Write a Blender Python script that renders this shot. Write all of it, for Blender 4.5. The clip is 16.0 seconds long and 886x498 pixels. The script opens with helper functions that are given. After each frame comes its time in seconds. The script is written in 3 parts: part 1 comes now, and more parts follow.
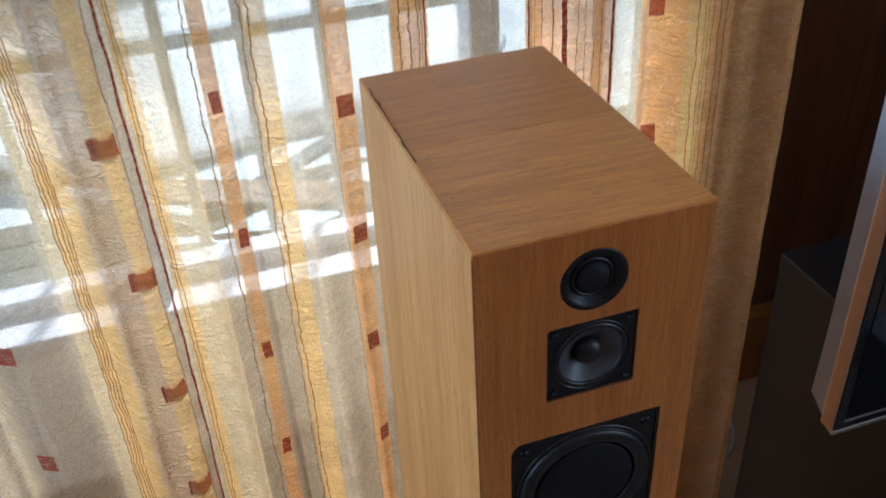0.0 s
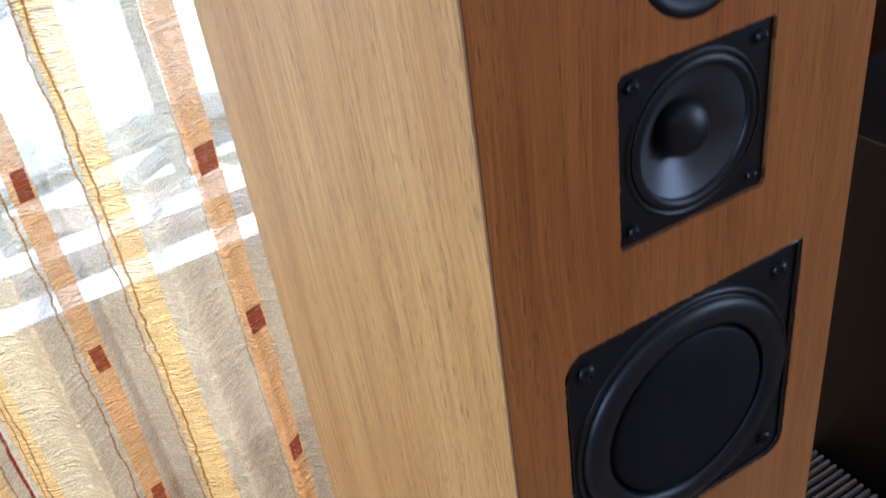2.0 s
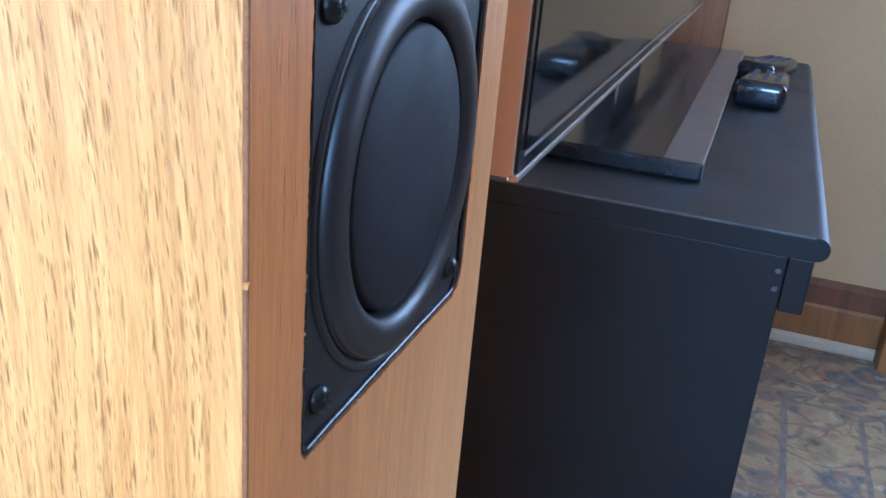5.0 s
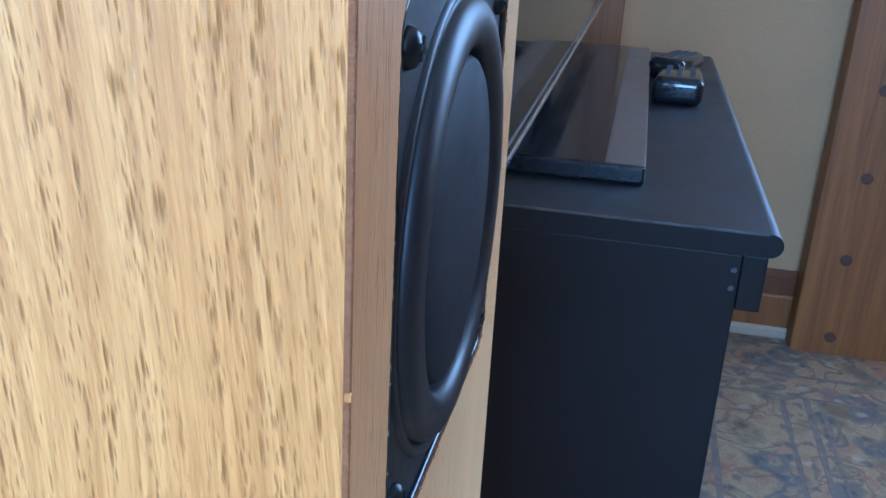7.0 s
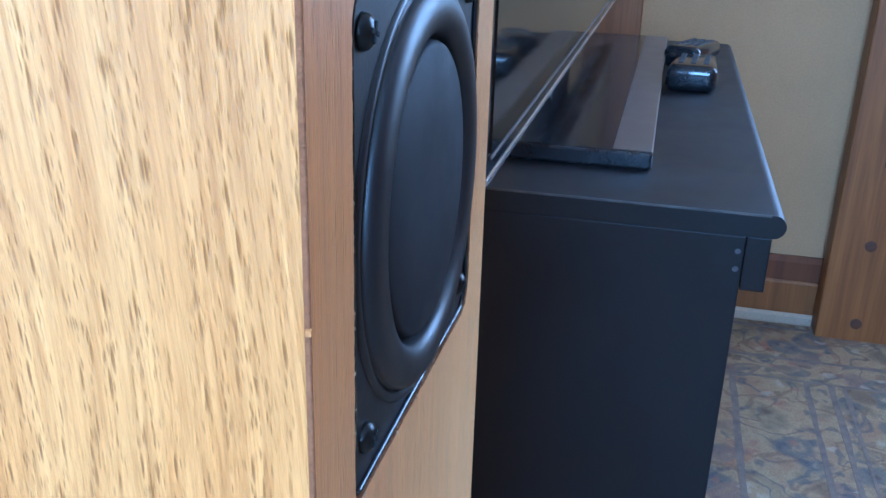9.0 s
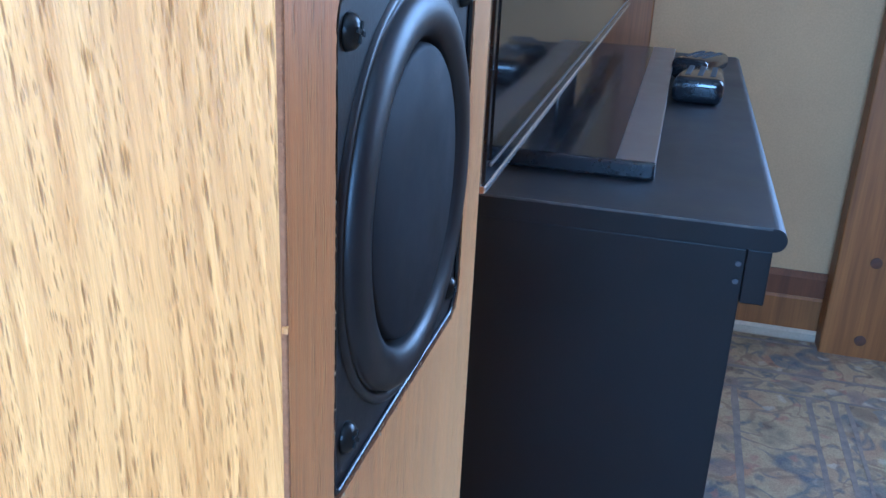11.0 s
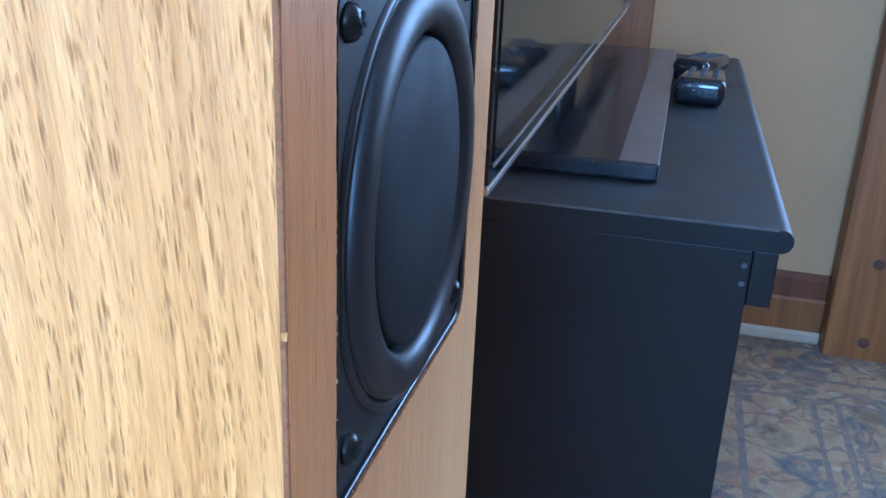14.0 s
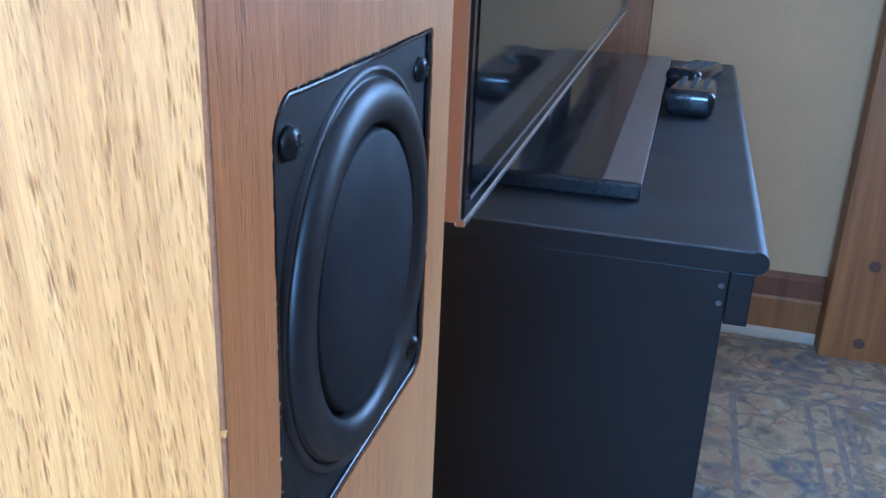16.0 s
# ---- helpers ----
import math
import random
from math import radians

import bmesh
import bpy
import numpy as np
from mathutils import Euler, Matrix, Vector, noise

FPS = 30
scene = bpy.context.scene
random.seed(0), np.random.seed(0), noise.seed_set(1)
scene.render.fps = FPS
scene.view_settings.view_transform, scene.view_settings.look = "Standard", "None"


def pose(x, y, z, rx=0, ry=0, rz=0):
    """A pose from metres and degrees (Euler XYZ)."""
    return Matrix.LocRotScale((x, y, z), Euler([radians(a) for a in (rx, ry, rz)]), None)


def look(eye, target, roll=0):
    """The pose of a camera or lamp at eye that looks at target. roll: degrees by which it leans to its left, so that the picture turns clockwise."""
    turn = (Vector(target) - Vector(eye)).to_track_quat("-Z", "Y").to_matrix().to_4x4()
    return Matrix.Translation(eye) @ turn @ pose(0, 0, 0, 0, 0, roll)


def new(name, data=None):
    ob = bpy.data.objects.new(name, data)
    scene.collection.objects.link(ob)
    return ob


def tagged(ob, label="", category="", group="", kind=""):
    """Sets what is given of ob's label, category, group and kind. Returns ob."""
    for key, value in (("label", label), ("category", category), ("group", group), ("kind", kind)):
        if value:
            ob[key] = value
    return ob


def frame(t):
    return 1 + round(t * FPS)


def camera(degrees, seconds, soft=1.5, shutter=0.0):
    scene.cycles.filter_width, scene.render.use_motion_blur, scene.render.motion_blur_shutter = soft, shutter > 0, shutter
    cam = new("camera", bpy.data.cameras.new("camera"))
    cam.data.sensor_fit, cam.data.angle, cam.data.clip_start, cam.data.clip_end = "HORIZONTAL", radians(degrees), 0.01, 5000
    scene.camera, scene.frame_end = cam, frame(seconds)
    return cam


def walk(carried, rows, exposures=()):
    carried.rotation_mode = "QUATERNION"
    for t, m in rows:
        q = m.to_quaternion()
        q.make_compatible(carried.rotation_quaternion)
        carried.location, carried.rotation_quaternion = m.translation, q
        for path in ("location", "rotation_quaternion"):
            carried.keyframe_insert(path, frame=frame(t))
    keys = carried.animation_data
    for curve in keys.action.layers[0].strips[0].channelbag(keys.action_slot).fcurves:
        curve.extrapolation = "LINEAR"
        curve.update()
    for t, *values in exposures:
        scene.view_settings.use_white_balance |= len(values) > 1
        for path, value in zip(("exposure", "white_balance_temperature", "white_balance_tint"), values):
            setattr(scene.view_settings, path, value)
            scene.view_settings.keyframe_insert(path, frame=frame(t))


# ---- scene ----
cam = camera(51.8, 16.0, shutter=0.35)
PATH = [
    (0, (-0.145, -0.436, 1.393), (0.317, 1.145, 0.26), -3.4),
    (0.5, (-0.091, -0.328, 1.325), (0.315, 1.191, 0.089), -6.0),
    (1, (-0.111, -0.227, 1.278), (0.472, 1.209, 0.013), -6.8),
    (1.5, (-0.099, -0.184, 1.199), (0.644, 1.226, -0.009), -6.3),
    (2, (-0.116, -0.205, 1.114), (0.615, 1.287, 0.0), -8.7),
    (2.5, (-0.123, -0.219, 1.058), (0.751, 1.297, 0.09), -7.4),
    (3, (-0.134, -0.228, 1.008), (0.826, 1.312, 0.167), -6.3),
    (3.5, (-0.133, -0.187, 0.954), (0.979, 1.257, 0.132), -4.5),
    (4, (-0.155, -0.134, 0.924), (1.299, 0.969, 0.104), 0.4),
    (4.5, (-0.151, -0.113, 0.904), (1.525, 0.649, 0.121), 4.4),
    (5, (-0.146, -0.088, 0.906), (1.621, 0.488, 0.168), 5.1),
    (7.5, (-0.124, -0.038, 0.905), (1.709, 0.317, 0.189), 2.9),
    (8, (-0.133, -0.049, 0.916), (1.697, 0.307, 0.192), 2.5),
    (8.5, (-0.141, -0.061, 0.91), (1.681, 0.332, 0.186), 1.6),
    (9, (-0.146, -0.06, 0.907), (1.667, 0.369, 0.181), 1.7),
    (11.5, (-0.145, -0.066, 0.906), (1.671, 0.379, 0.196), 2.9),
    (12, (-0.145, -0.066, 0.909), (1.671, 0.383, 0.202), 2.8),
    (12.5, (-0.143, -0.067, 0.909), (1.673, 0.386, 0.204), 2.8),
    (13, (-0.141, -0.065, 0.908), (1.676, 0.386, 0.206), 2.7),
    (13.5, (-0.139, -0.064, 0.905), (1.679, 0.386, 0.202), 2.5),
    (14, (-0.137, -0.062, 0.902), (1.682, 0.385, 0.199), 2.5),
    (14.5, (-0.133, -0.062, 0.9), (1.686, 0.381, 0.198), 2.5),
    (15, (-0.133, -0.063, 0.904), (1.686, 0.381, 0.201), 2.4),
    (15.5, (-0.134, -0.069, 0.911), (1.681, 0.38, 0.2), 2.5),
    (16, (-0.143, -0.08, 0.932), (1.664, 0.378, 0.208), 2.5),
]
EXPO = [(0.0, 0.55, 5300, 10), (0.5, 0.78, 5300, 10), (1.0, 0.88, 5300, 10), (1.5, 0.82, 5300, 10), (2.0, 1.0, 4950, 10), (3.0, 1.15, 4800, 9), (3.5, 1.38, 5050, 9), (4.0, 1.72, 5000, 7), (4.5, 2.15, 4700, 8), (5.2, 2.2, 4400, 7), (7.3, 1.75, 4060, 5), (8.0, 1.8, 4030, 5), (9.0, 2.06, 4030, 5), (16.0, 2.08, 4030, 5)]
walk(cam, [(t, look(eye, target, roll)) for t, eye, target, roll in PATH], EXPO)


# ---- world and light ----
world = bpy.data.worlds.new("sky")
scene.world = world
world.use_nodes = True
wn = world.node_tree
sky = wn.nodes.new("ShaderNodeTexSky")
sky.sky_type, sky.sun_disc = "NISHITA", False
sky.sun_elevation, sky.sun_rotation = radians(58), radians(18)
wn.links.new(sky.outputs[0], wn.nodes["Background"].inputs[0])
wn.nodes["Background"].inputs[1].default_value = 0.15

sun = new("sun", bpy.data.lights.new("sun", "SUN"))
sun.data.energy, sun.data.angle, sun.data.color = 5.0, radians(2.5), (1.0, 0.93, 0.80)
sun.matrix_world = look((0.9, 2.8, 4.8), (0, 0, 0))

WIN_LIGHT = 26
side_light = new("window_daylight", bpy.data.lights.new("window_daylight", "AREA"))
side_light.data.shape, side_light.data.size, side_light.data.size_y = "RECTANGLE", 1.15, 1.2
side_light.data.energy, side_light.data.color = WIN_LIGHT, (0.62, 0.80, 1.0)
side_light.matrix_world = look((-2.36, 0.0, 1.5), (0, 0.0, 1.45))

far_light = new("window_daylight", bpy.data.lights.new("window_daylight", "AREA"))
far_light.data.shape, far_light.data.size, far_light.data.size_y = "RECTANGLE", 1.15, 1.15
far_light.data.energy, far_light.data.color = 10.0, (0.88, 0.92, 1.0)
far_light.matrix_world = look((2.02, -1.35, 1.5), (0, -0.9, 1.2))


# ---- materials ----
def material(name, base=(0.5, 0.5, 0.5), rough=0.6, metal=0.0, spec=0.5):
    m = bpy.data.materials.new(name)
    m.use_nodes = True
    b = m.node_tree.nodes["Principled BSDF"]
    b.inputs["Base Color"].default_value = (*base, 1)
    b.inputs["Roughness"].default_value = rough
    b.inputs["Metallic"].default_value = metal
    b.inputs["Specular IOR Level"].default_value = spec
    return m


class Tree:
    """Short hands for wiring nodes of one material."""

    def __init__(self, m):
        self.t, self.b = m.node_tree, m.node_tree.nodes["Principled BSDF"]

    def node(self, kind, **inputs):
        n = self.t.nodes.new(kind)
        for key, v in inputs.items():
            self.put(n.inputs[key.replace("_", " ")], v)
        return n

    def put(self, socket, v):
        if isinstance(v, bpy.types.NodeSocket):
            self.t.links.new(v, socket)
        else:
            socket.default_value = v

    def coords(self, scale=(1, 1, 1), source="Object", shift=(0, 0, 0)):
        c = self.node("ShaderNodeTexCoord")
        m = self.node("ShaderNodeMapping", Vector=c.outputs[source], Scale=scale, Location=shift)
        return m.outputs[0]

    def noise(self, vec, scale=1.0, detail=3.0, rough=0.5, distort=0.0):
        n = self.node("ShaderNodeTexNoise", Vector=vec, Scale=scale, Detail=detail, Roughness=rough, Distortion=distort)
        return n.outputs["Fac"]

    def ramp(self, fac, *stops, mode="LINEAR"):
        n = self.node("ShaderNodeValToRGB", Fac=fac)
        e = n.color_ramp.elements
        n.color_ramp.interpolation = mode
        while len(e) < len(stops):
            e.new(0.5)
        for el, (p, c) in zip(e, stops):
            el.position = p
            el.color = (*c, 1) if isinstance(c, tuple) else (c, c, c, 1)
        return n.outputs[0]

    def mix(self, fac, a, b, mode="MIX"):
        n = self.t.nodes.new("ShaderNodeMix")
        n.data_type, n.blend_type = "RGBA", mode
        self.put(n.inputs[0], fac)
        for k, v in ((6, a), (7, b)):
            self.put(n.inputs[k], (*v, 1) if isinstance(v, tuple) else v)
        return n.outputs[2]

    def bump(self, height, strength=0.3, distance=0.001):
        n = self.node("ShaderNodeBump", Height=height, Strength=strength, Distance=distance)
        self.put(self.b.inputs["Normal"], n.outputs[0])

    def set(self, **inputs):
        for key, v in inputs.items():
            self.put(self.b.inputs[key.replace("_", " ")], v)


def oak(name, along="z", tone=(1.0, 1.0, 1.0), lean=0.0, pore_dark=0.8, sheen=0.0, banding=1.0, lacquer=0.0, relief=0.45):
    """Open-pored oak veneer: pale wavy bands, chains of tan spindle pores, fine silky fibres that lean off the chains."""
    m = material(name, rough=0.5)
    t = Tree(m)
    c = t.node("ShaderNodeTexCoord").outputs["Object"]
    wave = t.node("ShaderNodeTexNoise", Vector=c, Scale=9.0, Detail=1.0).outputs["Color"]
    add = t.node("ShaderNodeVectorMath")
    add.operation = "MULTIPLY_ADD"
    t.put(add.inputs[0], wave)
    add.inputs[1].default_value = (0.010, 0.010, 0.010)
    t.put(add.inputs[2], c)

    def stretched(across, length, shift=(0, 0, 0), turned=0.0):
        turn = {"z": (radians(turned), 0, 0), "x": (0, 0, radians(turned))}[along]
        s = {"z": (across, across, length), "x": (length, across, across)}[along]
        r = t.node("ShaderNodeMapping", Vector=add.outputs[0], Rotation=turn)
        return t.node("ShaderNodeMapping", Vector=r.outputs[0], Scale=s, Location=shift).outputs[0]

    def times(a, b):
        n = t.node("ShaderNodeMath")
        n.operation = "MULTIPLY"
        t.put(n.inputs[0], a)
        t.put(n.inputs[1], b)
        return n.outputs[0]

    bands = t.noise(stretched(24, 1.2), 1.0, 3, 0.55, 0.3)
    lines = t.noise(stretched(260, 7.0, (5, 2, 1), lean * 0.4), 1.0, 3, 0.6, 0.3)
    fine = t.noise(stretched(2100, 60, (0, 0, 0), lean), 1.0, 3, 0.65, 0.2)
    streak = t.noise(stretched(640, 10, (4, 7, 3), lean * 0.7), 1.0, 2, 0.5, 0.3)
    where = t.noise(stretched(210, 2.4, (9, 4, 2), lean * 0.3), 1.0, 1.0, 0.4)
    light, mid, dark = [tuple(k * v for k, v in zip(tone, q)) for q in ((0.70, 0.415, 0.155), (0.62, 0.340, 0.112), (0.53, 0.262, 0.074))]
    base = t.mix(banding, mid, t.ramp(bands, (0.30, dark), (0.48, mid), (0.68, light)))
    col = t.mix(0.7, base, t.ramp(lines, (0.3, (0.80, 0.74, 0.66)), (0.62, (1.07, 1.07, 1.08))), "MULTIPLY")
    col = t.mix(1.0, col, t.ramp(fine, (0.30, (0.84, 0.79, 0.72)), (0.50, (0.98, 0.97, 0.96)), (0.70, (1.10, 1.12, 1.16))), "MULTIPLY")
    col = t.mix(0.8, col, t.ramp(streak, (0.32, (0.80, 0.73, 0.63)), (0.50, (1.0, 1.0, 1.0)), (0.68, (1.10, 1.12, 1.15))), "MULTIPLY")
    big = t.node("ShaderNodeTexVoronoi", Vector=stretched(800, 84, (3, 1, 7), lean * 0.8), Scale=1.0)
    small = t.node("ShaderNodeTexVoronoi", Vector=stretched(1250, 190, (8, 2, 5), lean), Scale=1.0)
    kept = t.ramp(big.outputs["Color"], (0.22, 0.0), (0.34, 1.0))
    big_pore = times(t.ramp(big.outputs["Distance"], (0.14, 1.0), (0.37, 0.0)), times(kept, t.ramp(where, (0.46, 0.0), (0.52, 1.0))))
    small_pore = times(t.ramp(small.outputs["Distance"], (0.10, 0.75), (0.38, 0.0)), t.ramp(where, (0.40, 0.15), (0.55, 1.0)))
    n = t.node("ShaderNodeMath")
    n.operation = "MAXIMUM"
    t.put(n.inputs[0], big_pore)
    t.put(n.inputs[1], small_pore)
    col = t.mix(times(n.outputs[0], pore_dark), col, (0.32 * tone[0], 0.15 * tone[1], 0.042 * tone[2]))
    inv = t.node("ShaderNodeMath")
    inv.operation = "MULTIPLY_ADD"
    t.put(inv.inputs[0], n.outputs[0])
    inv.inputs[1].default_value = -1.0
    t.put(inv.inputs[2], fine)
    t.set(Base_Color=col, Roughness=t.ramp(fine, (0.3, 0.32), (0.7, 0.48)), Sheen_Weight=sheen, Sheen_Roughness=0.30, Sheen_Tint=(1.0, 0.66, 0.30, 1), Coat_Weight=lacquer, Coat_Roughness=0.34, Coat_IOR=1.6, Coat_Tint=(1.0, 0.93, 0.82, 1))
    t.bump(inv.outputs[0], relief, 0.0005)
    return m


def mottled(name, a, b, scale=8.0, rough=0.7, metal=0.0, relief=0.15, grain=180.0, depth=0.001, spec=0.5):
    """A plain surface with soft stains and a fine grain."""
    m = material(name, a, rough, metal, spec)
    t = Tree(m)
    big = t.noise(t.coords(), scale, 4, 0.6)
    small = t.noise(t.coords(), grain, 3, 0.6)
    col = t.mix(t.ramp(big, (0.35, 0.0), (0.68, 1.0)), a, b)
    col = t.mix(0.25, col, t.ramp(small, (0.3, 0.7), (0.7, 1.25)), "MULTIPLY")
    t.set(Base_Color=col, Roughness=t.ramp(big, (0.3, max(0.02, rough - 0.07)), (0.7, min(1, rough + 0.07))))
    t.bump(small, relief, depth)
    return m


def planks(name, light, dark, rough=0.45):
    """Stained timber with the grain upright."""
    m = material(name, light, rough)
    t = Tree(m)
    g = t.noise(t.coords((45, 45, 1.6)), 1.0, 4, 0.6, 0.8)
    f = t.noise(t.coords((260, 260, 7)), 1.0, 3, 0.6)
    col = t.ramp(g, (0.3, dark), (0.7, light))
    col = t.mix(0.5, col, t.ramp(f, (0.3, 0.7), (0.7, 1.15)), "MULTIPLY")
    t.set(Base_Color=col)
    t.bump(f, 0.2, 0.0008)
    return m


def cloth(name, colour, clear, glow=0.5, crinkle=0.5):
    """Thin crinkled woven cloth: part of the light goes straight through the weave, part is scattered by the threads."""
    m = bpy.data.materials.new(name)
    m.use_nodes = True
    t = m.node_tree
    k = Tree(m)
    t.nodes.remove(k.b)
    out = t.nodes["Material Output"]
    tint = k.noise(k.coords((22, 22, 16)), 1.0, 4, 0.6)
    weave = k.noise(k.coords((850, 850, 420)), 1.0, 2, 0.6)
    crease = k.noise(k.coords((26, 26, 120), shift=(2, 5, 1)), 1.0, 3, 0.6, 1.6)
    ridge = k.ramp(crease, (0.44, 0.0), (0.50, 1.0), (0.56, 0.0))
    col = k.mix(0.7, k.mix(0.0, colour, colour), k.ramp(tint, (0.3, 0.80), (0.7, 1.10)), "MULTIPLY")
    col = k.mix(0.5, col, k.ramp(weave, (0.3, 0.72), (0.7, 1.15)), "MULTIPLY")
    col = k.mix(k.ramp(ridge, (0.5, 0.0), (1.0, 0.35)), col, (1.0, 0.88, 0.62))
    height = k.node("ShaderNodeMath")
    height.operation = "MULTIPLY_ADD"
    k.put(height.inputs[0], ridge)
    height.inputs[1].default_value = 0.35
    k.put(height.inputs[2], crease)
    bump = k.node("ShaderNodeBump", Height=height.outputs[0], Strength=crinkle, Distance=0.011)
    dif = k.node("ShaderNodeBsdfDiffuse", Color=col, Normal=bump.outputs[0])
    tra = k.node("ShaderNodeBsdfTranslucent", Color=col, Normal=bump.outputs[0])
    clr = k.node("ShaderNodeBsdfTransparent")
    mix = k.node("ShaderNodeMixShader", Fac=glow)
    k.put(mix.inputs[1], dif.outputs[0])
    k.put(mix.inputs[2], tra.outputs[0])
    hole = k.node("ShaderNodeMath")
    hole.operation = "MULTIPLY_ADD"
    k.put(hole.inputs[0], k.mix(0.45, k.ramp(weave, (0.3, 1.0), (0.7, 0.0)), k.ramp(ridge, (0.0, 0.62), (1.0, 0.0))))
    hole.inputs[1].default_value = 0.40
    hole.inputs[2].default_value = clear - 0.21
    hole.use_clamp = True
    mix2 = k.node("ShaderNodeMixShader", Fac=hole.outputs[0])
    k.put(mix2.inputs[1], mix.outputs[0])
    k.put(mix2.inputs[2], clr.outputs[0])
    k.put(out.inputs["Surface"], mix2.outputs[0])
    return m


OAK_SHADED = oak("oak_upright_shaded", "z", (0.80, 0.505, 0.27), 0.0, 0.85, 1.0, 1.0, 0.3)
OAK_SIDE_LIT = oak("oak_side_lit", "z", (1.02, 0.89, 0.69), 6.0, 1.0, relief=0.8)
OAK_TOP_LIT = oak("oak_lengthwise_lit", "x", (1.22, 0.95, 0.62), 2.0, 0.9, 1.0, 0.35, 0.3)
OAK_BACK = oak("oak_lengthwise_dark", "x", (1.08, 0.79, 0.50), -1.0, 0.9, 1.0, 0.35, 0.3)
BLACK_FRAME = mottled("black_enamel", (0.006, 0.006, 0.008), (0.010, 0.010, 0.012), 60, 0.46, 0, 0.25, 900, 0.0003, 0.35)
RUBBER = mottled("black_rubber", (0.007, 0.007, 0.009), (0.011, 0.011, 0.013), 40, 0.40, 0, 0.15, 1200, 0.0002)
PAPER = mottled("black_cone_paper", (0.008, 0.008, 0.011), (0.011, 0.011, 0.015), 50, 0.62, 0, 0.3, 1500, 0.0002, 0.22)
CONE = mottled("grey_cone", (0.075, 0.079, 0.092), (0.10, 0.104, 0.118), 60, 0.38, 0.3, 0.15, 900, 0.0002)
SCREW = material("black_screw", (0.02, 0.02, 0.02), 0.28, 0.6)
FIBRE = mottled("raw_board_edge", (0.20, 0.075, 0.022), (0.26, 0.11, 0.04), 400, 0.9, 0, 0.6, 900, 0.001)
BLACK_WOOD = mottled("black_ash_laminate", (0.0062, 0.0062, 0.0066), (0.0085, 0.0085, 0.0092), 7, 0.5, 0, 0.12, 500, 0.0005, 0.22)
BLACK_TOP_LIT = mottled("black_ash_top_lit", (0.012, 0.0115, 0.013), (0.016, 0.015, 0.017), 9, 0.5, 0, 0.15, 500, 0.0005)
WALL_CREAM = mottled("cream_wallpaper", (0.46, 0.285, 0.130), (0.51, 0.32, 0.15), 4, 0.8, 0, 0.2, 260, 0.001)
WALL_WOOD = planks("dark_panelling", (0.17, 0.07, 0.03), (0.09, 0.034, 0.014), 0.5)
TIMBER = planks("orange_timber", (0.29, 0.115, 0.024), (0.18, 0.066, 0.013), 0.5)
TIMBER_DARK = planks("dark_timber", (0.17, 0.058, 0.015), (0.11, 0.036, 0.010), 0.5)
EDGE_GLINT = mottled("edge_glint", (0.060, 0.058, 0.054), (0.025, 0.024, 0.023), 60, 0.6, 0, 0.1, 600, 0.0003)
FLOOR_STRIP = mottled("cream_strip", (0.50, 0.39, 0.27), (0.42, 0.32, 0.21), 9, 0.7)
WHITE = mottled("white_plastic", (0.78, 0.79, 0.81), (0.72, 0.73, 0.76), 6, 0.35, 0, 0.05, 300, 0.0005)
PLASTER = mottled("white_plaster", (0.82, 0.76, 0.66), (0.77, 0.71, 0.61), 3, 0.85, 0, 0.3, 150, 0.002)
CEIL = mottled("ceiling_paint", (0.84, 0.81, 0.76), (0.80, 0.77, 0.72), 3, 0.9, 0, 0.2, 200, 0.001)
FLOOR = mottled("pale_floor", (0.30, 0.20, 0.12), (0.24, 0.16, 0.095), 6, 0.5, 0, 0.15, 200, 0.001)
BLACK_PLASTIC = mottled("black_plastic", (0.014, 0.014, 0.016), (0.02, 0.02, 0.022), 30, 0.35, 0, 0.1, 700, 0.0003)
GREY_PLASTIC = mottled("grey_plastic", (0.30, 0.31, 0.34), (0.36, 0.37, 0.40), 25, 0.45, 0, 0.1, 700, 0.0003)
SILVER = material("brushed_silver", (0.72, 0.68, 0.65), 0.24, 0.9)
STRIP = mottled("satin_bronze_strip", (0.20, 0.175, 0.165), (0.24, 0.21, 0.195), 20, 0.34, 0.6, 0.05, 600, 0.0002)
SCREEN = material("screen_glass", (0.008, 0.008, 0.009), 0.06, 0.0, 0.8)
GLOSS = mottled("gloss_black", (0.012, 0.012, 0.014), (0.016, 0.016, 0.018), 20, 0.14, 0, 0.03, 400, 0.0002)


# ---- building blocks ----
def part(name, bm, mat, parent=None, label="", smooth=False):
    """Links a bmesh as one mesh object, under a thing or under a part."""
    me = bpy.data.meshes.new(name)
    bmesh.ops.recalc_face_normals(bm, faces=bm.faces[:])
    bm.to_mesh(me)
    bm.free()
    for mm in (mat if isinstance(mat, (list, tuple)) else (mat,)):
        me.materials.append(mm)
    if smooth:
        me.polygons.foreach_set("use_smooth", [True] * len(me.polygons))
    ob = new(name, me)
    ob.parent = parent
    if label:
        tagged(ob, label)
    return ob


def thing(name, label, category, place=(0, 0, 0), group="", kind=""):
    e = new(name)
    e.location = place
    e.empty_display_size = 0.05
    return tagged(e, label, category, group, kind)


def box(bm, lo, hi, bevel=0.0, seg=2):
    """A box from corner to corner with rounded edges."""
    made = bmesh.ops.create_cube(bm, size=1)["verts"]
    for v in made:
        v.co = Vector([lo[i] + (v.co[i] + 0.5) * (hi[i] - lo[i]) for i in range(3)])
    if bevel:
        edges = list({e for v in made for e in v.link_edges})
        bmesh.ops.bevel(bm, geom=edges, offset=bevel, segments=seg, affect="EDGES", profile=0.5)
    return bm


